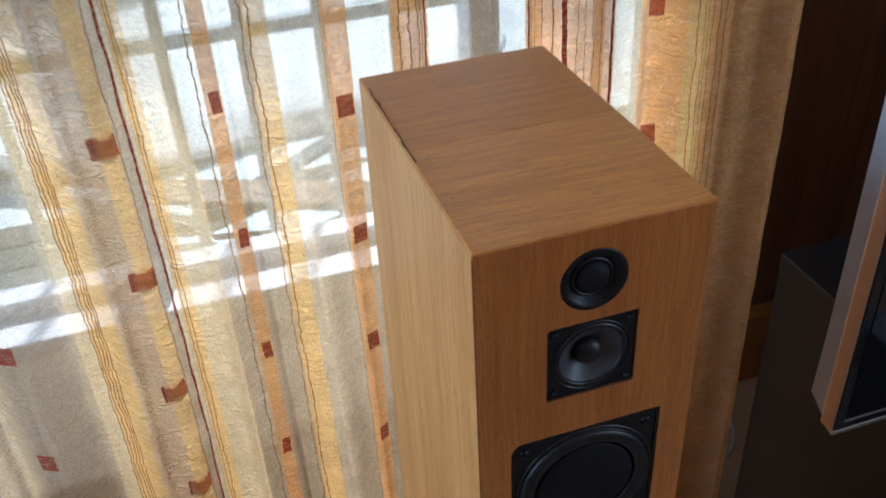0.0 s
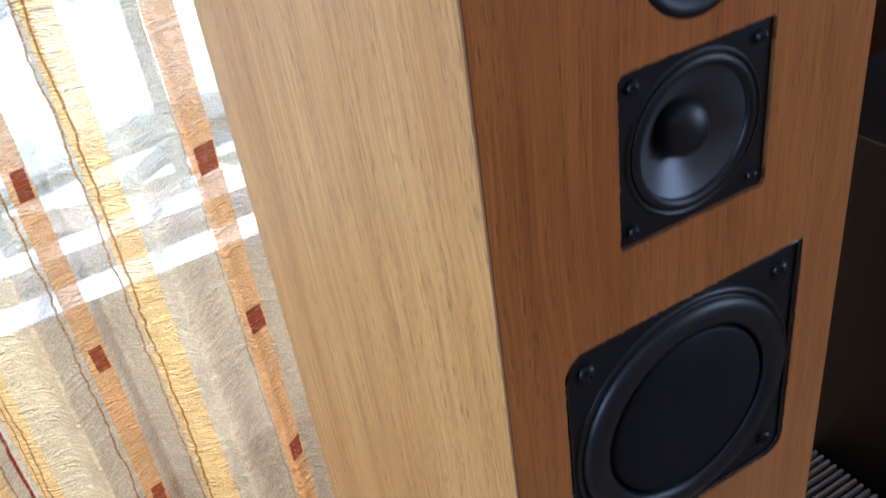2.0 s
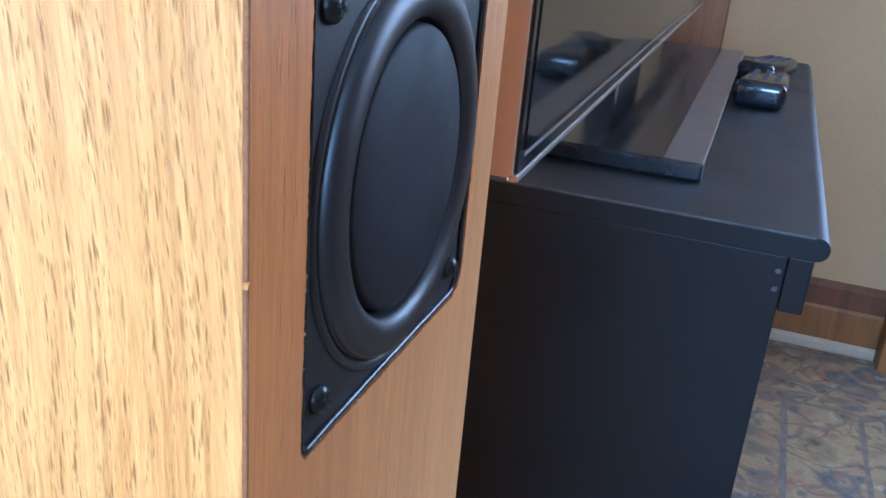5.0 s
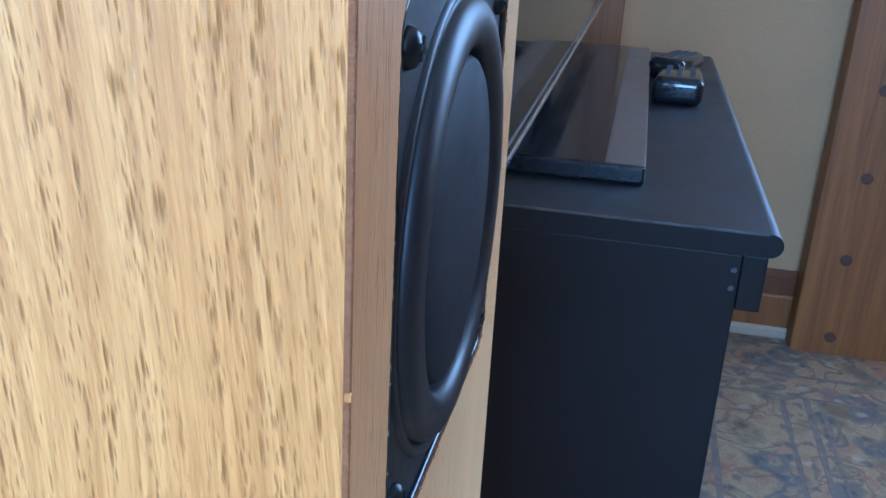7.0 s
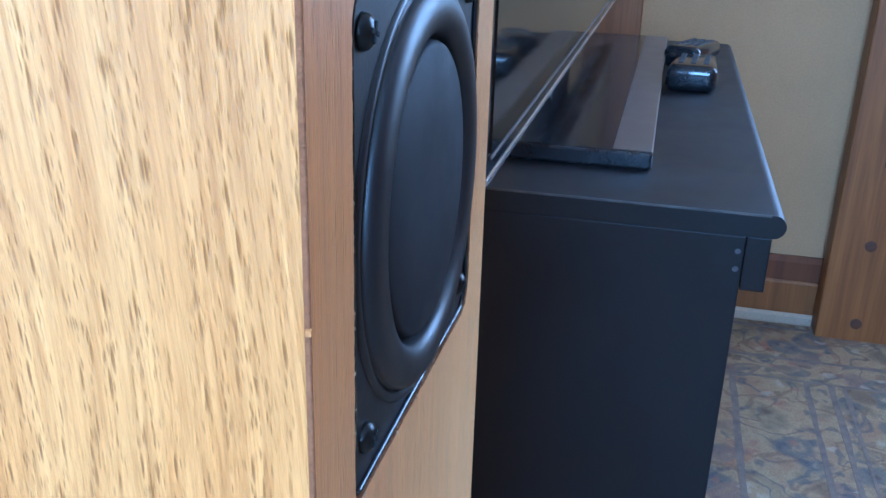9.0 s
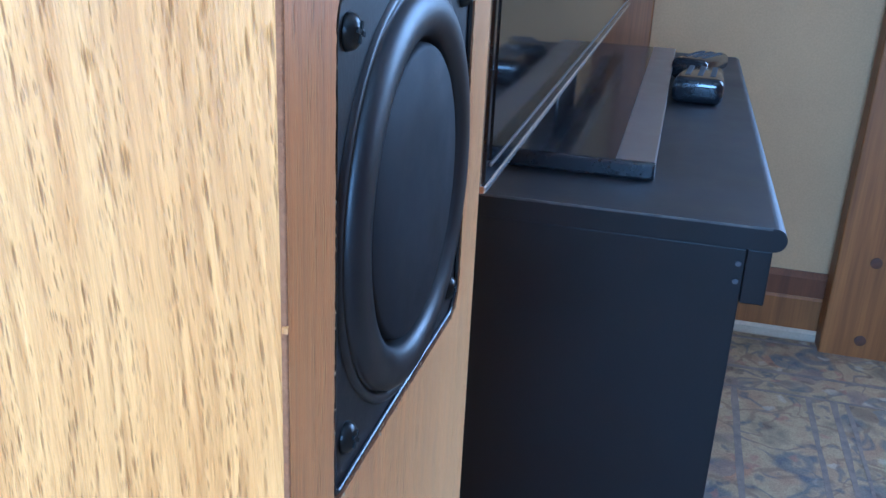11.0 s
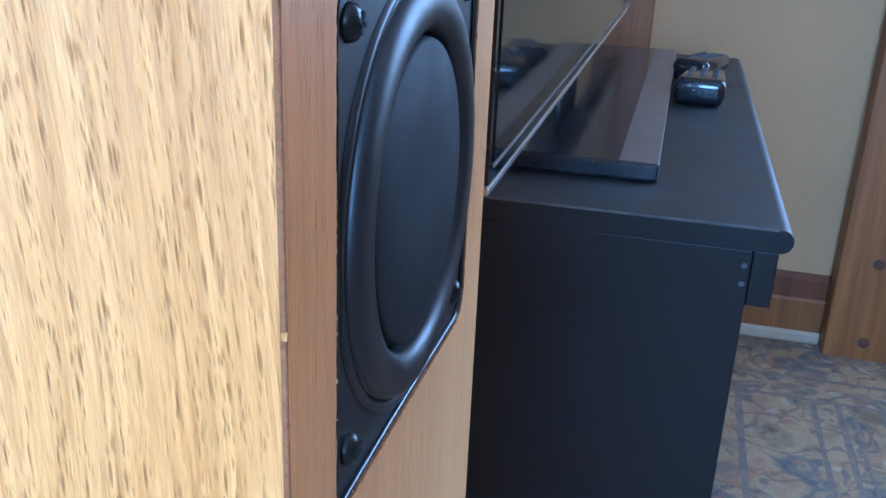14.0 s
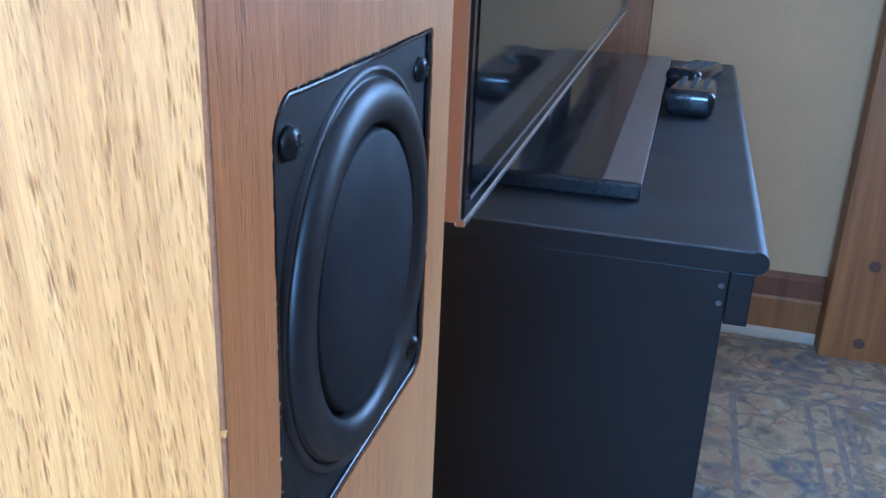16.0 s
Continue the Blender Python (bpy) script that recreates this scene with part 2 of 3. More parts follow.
def boxed(lo, hi, bevel=0.0, seg=2):
    return box(bmesh.new(), lo, hi, bevel, seg)


def lathe(profile, seg=96, centre=(0, 0, 0)):
    """Turns (radius, y) pairs about the y axis."""
    bm = bmesh.new()
    rings = []
    for r, y in profile:
        if r < 1e-6:
            rings.append([bm.verts.new((centre[0], centre[1] + y, centre[2]))])
        else:
            rings.append([bm.verts.new((centre[0] + r * math.cos(a), centre[1] + y, centre[2] + r * math.sin(a)))
                          for a in (2 * math.pi * i / seg for i in range(seg))])
    for p, q in zip(rings, rings[1:]):
        for i in range(seg):
            j = (i + 1) % seg
            if len(p) == 1 and len(q) > 1:
                bm.faces.new((p[0], q[i], q[j]))
            elif len(q) == 1 and len(p) > 1:
                bm.faces.new((p[i], p[j], q[0]))
            elif len(p) > 1:
                bm.faces.new((p[i], p[j], q[j], q[i]))
    return bm


def tube(points, radius, seg=8):
    """A round bar or cable through the points."""
    bm = bmesh.new()
    pts = [Vector(p) for p in points]
    rings = []
    for i, p in enumerate(pts):
        d = (pts[min(i + 1, len(pts) - 1)] - pts[max(i - 1, 0)]).normalized()
        u = d.orthogonal().normalized()
        w = d.cross(u)
        rings.append([bm.verts.new(p + radius * (math.cos(a) * u + math.sin(a) * w)) for a in (2 * math.pi * k / seg for k in range(seg))])
    for p, q in zip(rings, rings[1:]):
        k = min(range(seg), key=lambda s: (p[0].co - q[s].co).length)
        for i in range(seg):
            bm.faces.new((p[i], p[(i + 1) % seg], q[(i + 1 + k) % seg], q[(i + k) % seg]))
    bm.faces.new(rings[0])
    bm.faces.new(rings[-1])
    return bm


def prism(outline, axis, a, b, bevel=0.0):
    """Sweeps a 2D outline along one axis from a to b."""
    bm = bmesh.new()

    def at(p, q, s):
        return {"x": (s, p, q), "y": (p, s, q), "z": (p, q, s)}[axis]

    lo = [bm.verts.new(at(p, q, a)) for p, q in outline]
    hi = [bm.verts.new(at(p, q, b)) for p, q in outline]
    bm.faces.new(lo)
    bm.faces.new(hi)
    n = len(lo)
    for i in range(n):
        bm.faces.new((lo[i], lo[(i + 1) % n], hi[(i + 1) % n], hi[i]))
    if bevel:
        bmesh.ops.bevel(bm, geom=bm.edges[:], offset=bevel, segments=1, affect="EDGES")
    return bm


def rounded(x0, x1, z0, z1, radii, seg=8, ragged=0.0, step=0.0025, seed=1):
    """A rectangle with its own corner radii (bottom left, bottom right, top right, top left), its sides cut a little ragged."""
    rnd = random.Random(seed)
    pts = []
    corners = ((x0, z0, 180), (x1, z0, 270), (x1, z1, 0), (x0, z1, 90))
    for (cx, cz, a0), r in zip(corners, radii):
        ox, oz = cx + (r if cx == x0 else -r), cz + (r if cz == z0 else -r)
        for k in range(seg + 1):
            a = radians(a0 + 90 * k / seg)
            pts.append((ox + r * math.cos(a), oz + r * math.sin(a)))
    out = []
    for i, p in enumerate(pts):
        q = pts[(i + 1) % len(pts)]
        d = math.dist(p, q)
        n = max(1, int(d / step)) if ragged else 1
        for k in range(n):
            f = k / n
            j = rnd.uniform(-1, 1) * ragged * (1 if rnd.random() < 0.75 else 2.2)
            nx, nz = (q[1] - p[1]) / max(d, 1e-9), -(q[0] - p[0]) / max(d, 1e-9)
            out.append((p[0] + f * (q[0] - p[0]) + nx * j, p[1] + f * (q[1] - p[1]) + nz * j))
    return out


def sheet_with_holes(outer, holes, y_front, y_back):
    """An upright board facing -y, with openings cut right through it. The cut edges take the second material."""
    bm = bmesh.new()
    edges, cut = [], []
    for loop in [outer] + holes:
        vs = [bm.verts.new((p, y_front, q)) for p, q in loop]
        edges += [bm.edges.new((vs[i], vs[(i + 1) % len(vs)])) for i in range(len(vs))]
        cut.append(vs)
    bmesh.ops.triangle_fill(bm, use_beauty=True, use_dissolve=False, edges=edges)
    for n, vs in enumerate(cut):
        back = [bm.verts.new((v.co.x, y_back, v.co.z)) for v in vs]
        for i in range(len(vs)):
            f = bm.faces.new((vs[i], vs[(i + 1) % len(vs)], back[(i + 1) % len(vs)], back[i]))
            f.material_index = 1 if n else 0
    return bm


# ---- the room ----
X0, X1, Y0, Y1, CEILING = -2.3, 1.93, -2.6, 0.80, 2.45
WX0, WX1, WZ0, WZ1 = -1.75, 0.68, 0.485, 1.95


def setting(name, bm, mat, label, category):
    return tagged(part(name, bm, mat), label, category, kind="structure")


setting("floor", boxed((X0 - 0.2, Y0 - 0.2, -0.12), (X1 + 0.2, Y1, 0.0)), FLOOR, "pale floor along the walls around the rug", "floor")
setting("ceiling", boxed((X0 - 0.2, Y0 - 0.2, CEILING), (X1 + 0.2, Y1 + 0.18, CEILING + 0.12)), CEIL, "plain white painted ceiling", "ceiling")
bm = bmesh.new()
box(bm, (X0 - 0.2, Y1, 0), (WX1, Y1 + 0.18, WZ0))
box(bm, (X0 - 0.2, Y1, WZ1), (WX1, Y1 + 0.18, CEILING))
box(bm, (X0 - 0.2, Y1, WZ0), (WX0, Y1 + 0.18, WZ1))
setting("wall_north", bm, PLASTER, "pale plastered wall under and beside the window", "wall")
setting("wall_panelling", boxed((WX1, Y1, 0), (X1, Y1 + 0.18, CEILING)), WALL_WOOD, "dark brown wood-panelled wall behind the television", "wall")
bm = bmesh.new()
box(bm, (X1, Y0 - 0.2, 0), (X1 + 0.2, Y1 + 0.18, 0.9))
box(bm, (X1, Y0 - 0.2, 2.1), (X1 + 0.2, Y1 + 0.18, CEILING))
box(bm, (X1, Y0 - 0.2, 0.9), (X1 + 0.2, -1.98, 2.1))
box(bm, (X1, -0.75, 0.9), (X1 + 0.2, Y1 + 0.18, 2.1))
setting("wall_east", bm, WALL_CREAM, "cream papered wall beyond the cabinet", "wall")
setting("wall_south", boxed((X0 - 0.2, Y0 - 0.2, 0), (X1, Y0, CEILING)), TIMBER, "unseen far wall, coloured orange-brown timber to bounce warm light", "wall")
bm = bmesh.new()
box(bm, (X0 - 0.2, Y0, 0), (X0, Y1, 0.85))
box(bm, (X0 - 0.2, Y0, 2.1), (X0, Y1, CEILING))
box(bm, (X0 - 0.2, Y0, 0.85), (X0, -0.6, 2.1))
box(bm, (X0 - 0.2, 0.6, 0.85), (X0, Y1, 2.1))
setting("wall_west", bm, WALL_CREAM, "plain cream wall with a window opening", "wall")

# skirting in two tiers along the cream wall, and the pale strip of floor trim below it
bm = prism([(X1, 0.026), (X1 - 0.022, 0.026), (X1 - 0.022, 0.098), (X1 - 0.018, 0.104), (X1, 0.104)], "y", Y0, Y1)
setting("baseboard", bm, TIMBER, "orange-brown timber skirting along the cream wall", "skirting")
bm = prism([(X1, 0.104), (X1 - 0.016, 0.104), (X1 - 0.016, 0.148), (X1 - 0.006, 0.160), (X1, 0.160)], "y", Y0, Y1)
setting("trim", bm, TIMBER_DARK, "dark brown upper skirting rail on the cream wall", "skirting")
setting("trim", prism([(X1, 0.0), (X1 - 0.03, 0.0), (X1 - 0.03, 0.019), (X1 - 0.024, 0.026), (X1, 0.026)], "y", Y0, Y1), FLOOR_STRIP, "pale strip at the foot of the skirting", "skirting")

setting("baseboard", prism([(Y1, 0.0), (Y1 - 0.02, 0.0), (Y1 - 0.02, 0.175), (Y1 - 0.012, 0.19), (Y1, 0.19)], "x", X0, X1 - 0.023), TIMBER, "orange-brown timber skirting under the window", "skirting")

# upright timber boards against the cream wall
post = thing("wall_post", "orange-brown timber board upright against the cream wall", "timber post", (X1, 0.06, 0))
part("board", boxed((-0.03, -0.058, 0.003), (-0.001, 0.062, CEILING - 0.003), 0.003), TIMBER, post)

post = thing("timber_post", "brown timber post with dark round knots beside the cream wall", "timber post", (1.85, -0.529, 0))
part("board", boxed((-0.015, -0.16, 0.003), (0.047, 0.080, CEILING - 0.003), 0.004), TIMBER, post)
PEG = mottled("dark_plug", (0.07, 0.03, 0.012), (0.1, 0.04, 0.02), 60, 0.6)
for k in range(12):
    plug = part("plug", lathe([(0.0125, 0.004), (0.012, -0.0015), (0.004, -0.0025), (0, -0.0025)], 18), PEG, post, "dark round wood plug")
    plug.matrix_basis = pose(-0.0155, 0.003 * math.sin(k * 2.1), 0.05 + 0.182 * k, 0, 0, -90)


# ---- window ----
window = thing("window_1", "white plastic window with a wide bottom rail and a mullion", "window", (0, 0, 0), kind="structure")
FY0, FY1 = Y1 + 0.068, Y1 + 0.130


def rail(name, x0, x1, z0, z1):
    part(name, boxed((x0, FY0, z0), (x1, FY1, z1), 0.004), WHITE, window)


rail("bottom_rail", WX0, WX1, WZ0, WZ0 + 0.045)
part("sill_board", boxed((WX0 + 0.001, Y1 - 0.006, WZ0 + 0.001), (WX1 - 0.001, FY0 - 0.001, WZ0 + 0.026), 0.004), WHITE, window, "white inner sill board")
rail("top_rail", WX0, WX1, WZ1 - 0.06, WZ1)
rail("jamb", WX1 - 0.055, WX1, WZ0 + 0.045, WZ1 - 0.06)
rail("jamb", WX0, WX0 + 0.055, WZ0 + 0.045, WZ1 - 0.06)
rail("mullion", -0.285, -0.222, WZ0 + 0.045, WZ1 - 0.06)
rail("mullion", 0.300, 0.352, WZ0 + 0.045, WZ1 - 0.06)
rail("mullion", -1.03, -0.97, WZ0 + 0.045, WZ1 - 0.06)
part("glazing_bead", boxed((WX0 + 0.055, FY0 - 0.004, WZ0 + 0.045), (-1.031, FY1 - 0.02, WZ0 + 0.058), 0.003), WHITE, window)
part("glazing_bead", boxed((-0.969, FY0 - 0.004, WZ0 + 0.045), (-0.286, FY1 - 0.02, WZ0 + 0.058), 0.003), WHITE, window)
part("glazing_bead", boxed((-0.221, FY0 - 0.004, WZ0 + 0.045), (WX1 - 0.056, FY1 - 0.02, WZ0 + 0.058), 0.003), WHITE, window)
GLASS = bpy.data.materials.new("window_glass")
GLASS.use_nodes = True
g = Tree(GLASS)
g.t.nodes.remove(g.b)
mixg = g.node("ShaderNodeMixShader", Fac=0.06)
g.put(mixg.inputs[1], g.node("ShaderNodeBsdfTransparent", Color=(0.95, 0.98, 0.97, 1)).outputs[0])
g.put(mixg.inputs[2], g.node("ShaderNodeBsdfGlossy", Roughness=0.02).outputs[0])
g.put(GLASS.node_tree.nodes["Material Output"].inputs["Surface"], mixg.outputs[0])
for a, b in ((WX0 + 0.055, -1.03), (-0.97, -0.285), (-0.222, 0.300), (0.352, WX1 - 0.055)):
    pane = part("pane", boxed((a, FY0 + 0.035, WZ0 + 0.045), (b, FY0 + 0.041, WZ1 - 0.06)), GLASS, window, "clear glass pane")
    pane.visible_shadow = False


# ---- outside the window ----
CONCRETE = mottled("terrace_concrete", (0.70, 0.73, 0.73), (0.60, 0.63, 0.62), 2.5, 0.85, 0, 0.4, 60, 0.004)
GRILLE = mottled("grille_paint", (0.35, 0.39, 0.42), (0.42, 0.46, 0.5), 20, 0.4)
CANVAS = mottled("white_canvas", (0.8, 0.8, 0.78), (0.74, 0.74, 0.72), 4, 0.85, 0, 0.4, 70, 0.004)
SUN_FLECK = mottled("sun_fleck", (0.70, 0.74, 0.74), (0.55, 0.62, 0.62), 9, 0.6)
EARTH = mottled("brown_timber_deck", (0.34, 0.25, 0.19), (0.24, 0.17, 0.12), 6, 0.8)
bm = boxed((-60, Y1 + 0.18, -0.3), (60, 90, -0.02))
setting("ground", bm, CONCRETE, "pale concrete terrace outside the window", "terrace")

TERRACE_SHADE = planks("terrace_shade", (0.19, 0.19, 0.155), (0.11, 0.10, 0.075), 0.75)
deck = tagged(part("shaded_terrace", boxed((-2.2, Y1 + 0.181, -0.019), (1.6, 2.06, 0.004), 0.002), TERRACE_SHADE), "dark boards standing in for the shaded terrace under the window", "deck", kind="structure")
for k in range(9):
    y = Y1 + 0.19 + 0.12 * k
    part("shade_board", boxed((-2.2, y, 0.0045), (1.6, y + 0.113, 0.018), 0.003), TERRACE_SHADE, deck)

setting("unseen_eave", boxed((-4, Y1 + 0.18, 2.25), (4, Y1 + 0.27, 2.35)), WHITE, "unseen eave added over the window to block high sun", "eave")

grille = thing("window_grille", "pale grey painted metal bars outside the window", "grille", (0, 1.2, 0))
for k in range(-8, 5):
    x = 0.118 + 0.145 * k
    part("bar", boxed((x - 0.011, -0.003, 0.0185), (x + 0.011, 0.003, 2.31), 0.001), GRILLE, grille)
for z in (0.80, 2.28):
    part("rail", boxed((-1.2, -0.013, z - 0.014), (0.8, 0.013, z + 0.014), 0.003), GRILLE, grille)

# a big white covered heap and loose terrace boards, pale ones as sun flecks
bm = bmesh.new()
bmesh.ops.create_uvsphere(bm, u_segments=48, v_segments=24, radius=1)
for v in bm.verts:
    n = noise.noise(v.co * 2.2) * 0.12
    v.co = Vector((v.co.x * 1.15, v.co.y * 0.7, max(-0.7, v.co.z) * 0.13)) * (1 + n)
cover = part("covered_furniture", bm, CANVAS, smooth=True)
cover.location = (-0.05, 2.90, 0.068)
tagged(cover, "white canvas cover bulging over garden furniture", "furniture cover")


def board(lo, hi, turn, place, mat=SUN_FLECK):
    ob = part("plank", boxed(lo, hi, 0.004), mat)
    ob.matrix_world = pose(*place, 0, 0, turn)
    tagged(ob, "pale board standing in for a sun fleck on the terrace", "plank", group="boards on the terrace")


board((-0.28, -0.09, 0), (0.28, 0.09, 0.03), 24, (0.12, 1.78, 0.0185))
board((-0.30, -0.025, 0), (0.30, 0.025, 0.03), 28, (0.22, 1.62, 0.0185))
board((-0.16, -0.14, 0), (0.16, 0.14, 0.04), -12, (-0.16, 1.52, 0.0185))
board((-0.24, -0.02, 0), (0.24, 0.02, 0.03), -14, (-0.12, 1.72, 0.0185))
board((-0.10, -0.06, 0), (0.10, 0.05, 0.04), 8, (-0.62, 1.50, 0.0185))
board((-0.34, -0.11, 0), (0.30, 0.12, 0.05), 36, (0.10, 2.25, -0.0195))
board((-0.22, -0.03, 0), (0.24, 0.03, 0.04), -38, (-0.38, 2.02, 0.0185))
board((-0.14, -0.05, 0), (0.14, 0.05, 0.05), 62, (0.46, 1.95, 0.0185))
rust = part("plank", boxed((-0.36, -0.06, 0), (0.34, 0.07, 0.05), 0.006), EARTH)
rust.matrix_world = pose(0.02, 1.88, 0.0185, 0, 0, -24)
tagged(rust, "weathered brown board lying on the terrace", "plank", group="boards on the terrace")

# hedge behind the terrace: stems and many small leaves
LEAF = material("hedge_leaf", (0.10, 0.16, 0.035), 0.5)
lt = Tree(LEAF)
info = lt.node("ShaderNodeNewGeometry")
lt.set(Base_Color=lt.ramp(info.outputs["Random Per Island"], (0.0, (0.05, 0.09, 0.02)), (0.6, (0.11, 0.16, 0.04)), (1.0, (0.22, 0.24, 0.06))))
rnd = random.Random(5)
verts, faces = [], []
for k in range(9000):
    c = Vector((rnd.uniform(-4, 4), rnd.gauss(5.2, 0.3), rnd.uniform(0.1, 2.5) + 0.25 * math.sin(k)))
    if noise.noise(c * 1.5) < -0.22:
        continue
    m = Euler((rnd.uniform(0, 6), rnd.uniform(0, 6), rnd.uniform(0, 6))).to_matrix()
    s = rnd.uniform(0.035, 0.075)
    i = len(verts)
    verts += [c + m @ Vector(p) * s for p in ((-1, 0, 0), (0, -0.45, 0.1), (1, 0, 0), (0, 0.45, 0.1))]
    faces.append((i, i + 1, i + 2, i + 3))
hedge = thing("hedge", "leafy green hedge beyond the terrace in sunlight", "hedge", (0, 0, 0), kind="stuff")
me = bpy.data.meshes.new("leaves")
me.from_pydata(verts, [], faces)
me.materials.append(LEAF)
new("leaves", me).parent = hedge
for k in range(9):
    x = -3.6 + 0.9 * k
    part("stem", tube([(x, 5.2, -0.02), (x + 0.05, 5.22, 0.9), (x - 0.04, 5.18, 2.2)], 0.025), EARTH, hedge)


# ---- curtain ----
TAN = cloth("curtain_tan", (0.98, 0.50, 0.17), 0.12, 0.62, 0.8)
TAUPE = cloth("curtain_taupe", (0.82, 0.56, 0.31), 0.10, 0.58, 0.9)
SHEER = cloth("curtain_sheer", (1.0, 0.80, 0.50), 0.48, 0.62, 0.9)
VEIL = cloth("curtain_veil", (1.0, 0.81, 0.51), 0.50, 0.64, 0.6)
PALE = cloth("curtain_pale", (0.97, 0.74, 0.40), 0.32, 0.64, 0.7)
GOLD = cloth("curtain_gold", (0.98, 0.62, 0.22), 0.18, 0.66, 0.9)
RED_THREAD = cloth("curtain_red_thread", (0.34, 0.045, 0.02), 0.05, 0.35, 0.2)
BROWN_THREAD = cloth("curtain_brown_thread", (0.46, 0.22, 0.055), 0.15, 0.5, 0.2)
RED_PATCH = cloth("curtain_red_patch", (0.50, 0.10, 0.055), 0.12, 0.45, 0.3)
CLOTHS = [SHEER, TAN, VEIL, PALE, GOLD, TAUPE]

# bands across the cloth: from, to, which cloth
BANDS = [(-1.30, -0.72, 0), (-0.72, -0.60, 5), (-0.60, -0.53, 0), (-0.53, -0.515, 4), (-0.515, -0.33, 0), (-0.33, -0.312, 3), (-0.312, -0.286, 4),
         (-0.286, -0.244, 5), (-0.244, -0.229, 4), (-0.229, -0.203, 2), (-0.203, -0.188, 4), (-0.188, -0.148, 3), (-0.148, -0.127, 2), (-0.127, -0.113, 1),
         (-0.113, -0.074, 2), (-0.074, -0.054, 4), (-0.054, 0.006, 2), (0.006, 0.036, 1), (0.036, 0.084, 2), (0.084, 0.126, 1),
         (0.126, 0.232, 2), (0.232, 0.346, 1), (0.346, 0.384, 3), (0.384, 0.438, 1), (0.438, 0.468, 4), (0.468, 0.64, 1)]
RED = [-0.216, 0.118, 0.237, 0.283, 0.341, 0.507, -0.66, -0.9]
BROWN = [-0.312, -0.3095, -0.3065, -0.304, -0.3015, -0.228, -0.199, -0.194, -0.131, -0.076, -0.071, 0.003, 0.090, 0.098, 0.106, 0.111,
         0.247, 0.256, 0.265, 0.274, 0.295, 0.305, 0.315, 0.326, 0.446, 0.454, 0.463, 0.471, 0.480, 0.488, -0.53, -0.52, -0.8, -1.1]
PATCHES = [(-0.239, 0.100, 0.0105), (-0.120, 0.125, 0.0042), (0.025, 0.091, 0.0095), (-0.404, 0.044, 0.0125), (-0.62, 0.08, 0.0125), (-0.85, 0.05, 0.0125), (0.415, 0.142, 0.009), (-1.05, 0.08, 0.0125)]
GAP = 0.172
CX0, CX1, CZ0, CZ1 = -1.30, 0.606, 0.015, 2.30
COLS, ROWS_N = 956, 150


def fold(u, z):
    """Where the cloth hangs: soft uneven pleats that open out towards the hem."""
    open_out = 0.75 + 0.25 * (1 - z / CZ1)
    a = noise.noise(Vector((u * 2.3, z * 0.25, 3.1)))
    ph = u * 52 + 2.6 * a + 0.5 * noise.noise(Vector((u * 5, z * 0.5, 9)))
    depth = 0.020 + 0.018 * noise.noise(Vector((u * 6.0, z * 0.18, 7.7)))
    y = 0.484 + open_out * (depth * math.sin(ph) + 0.006 * math.sin(2.7 * ph + 1.0))
    x = u + open_out * 0.005 * math.sin(2 * ph + 0.6) + 0.010 * noise.noise(Vector((u * 3, z * 1.6, 1.0))) * (1.2 - min(z, 1.0))
    y += 0.0022 * noise.noise(Vector((u * 30, z * 26, 5.0))) + 0.0012 * noise.noise(Vector((u * 80, z * 75, 5.0)))
    x += 0.010 * (1 - z) * max(0.0, (u - 0.3) / 0.30)
    return x, y, z


def strip(name, u_at, half, z_list, mat, lift, parent):
    """A narrow ribbon of thread lying on the cloth."""
    vs, fs = [], []
    for z in z_list:
        c = u_at(z)
        for s in (-half, half):
            p = fold(c + s, z)
            vs.append((p[0], p[1] - lift, p[2]))
    for k in range(len(z_list) - 1):
        fs.append((2 * k, 2 * k + 1, 2 * k + 3, 2 * k + 2))
    ribbon = bpy.data.meshes.new(name)
    ribbon.from_pydata(vs, [], fs)
    ribbon.materials.append(mat)
    ob = new(name, ribbon)
    ob.parent = parent
    return ob


us = [CX0 + (CX1 - CX0) * i / COLS for i in range(COLS + 1)]
zs = [CZ0 + (CZ1 - CZ0) * j / ROWS_N for j in range(ROWS_N + 1)]
which = [0] * COLS
for i in range(COLS):
    u = (us[i] + us[i + 1]) / 2
    for a, b, k in BANDS:
        if a <= u < b:
            which[i] = k
verts = [fold(u, z) for z in zs for u in us]
n = COLS + 1
faces = [(j * n + i, j * n + i + 1, (j + 1) * n + i + 1, (j + 1) * n + i) for j in range(ROWS_N) for i in range(COLS)]
me = bpy.data.meshes.new("fabric")
me.from_pydata(verts, [], faces)
for c in CLOTHS:
    me.materials.append(c)
me.polygons.foreach_set("material_index", which * ROWS_N)
me.polygons.foreach_set("use_smooth", [True] * len(faces))
curtain = thing("curtain", "sheer golden striped curtain with small red squares over the window", "curtain")
fabric = new("fabric", me)
fabric.parent = curtain
thread_z = [CZ0 + 0.0065 * k for k in range(int((1.6 - CZ0) / 0.0065))]
for us_, mat, half in ((RED, RED_THREAD, 0.0021), (BROWN, BROWN_THREAD, 0.0006)):
    for u0 in us_:
        strip("thread", lambda z, u0=u0: u0 + 0.0020 * noise.noise(Vector((u0 * 90, z * 24, 2))) + 0.0014 * noise.noise(Vector((u0 * 70, z * 130, 4))), half, thread_z, mat, 0.0012, curtain)
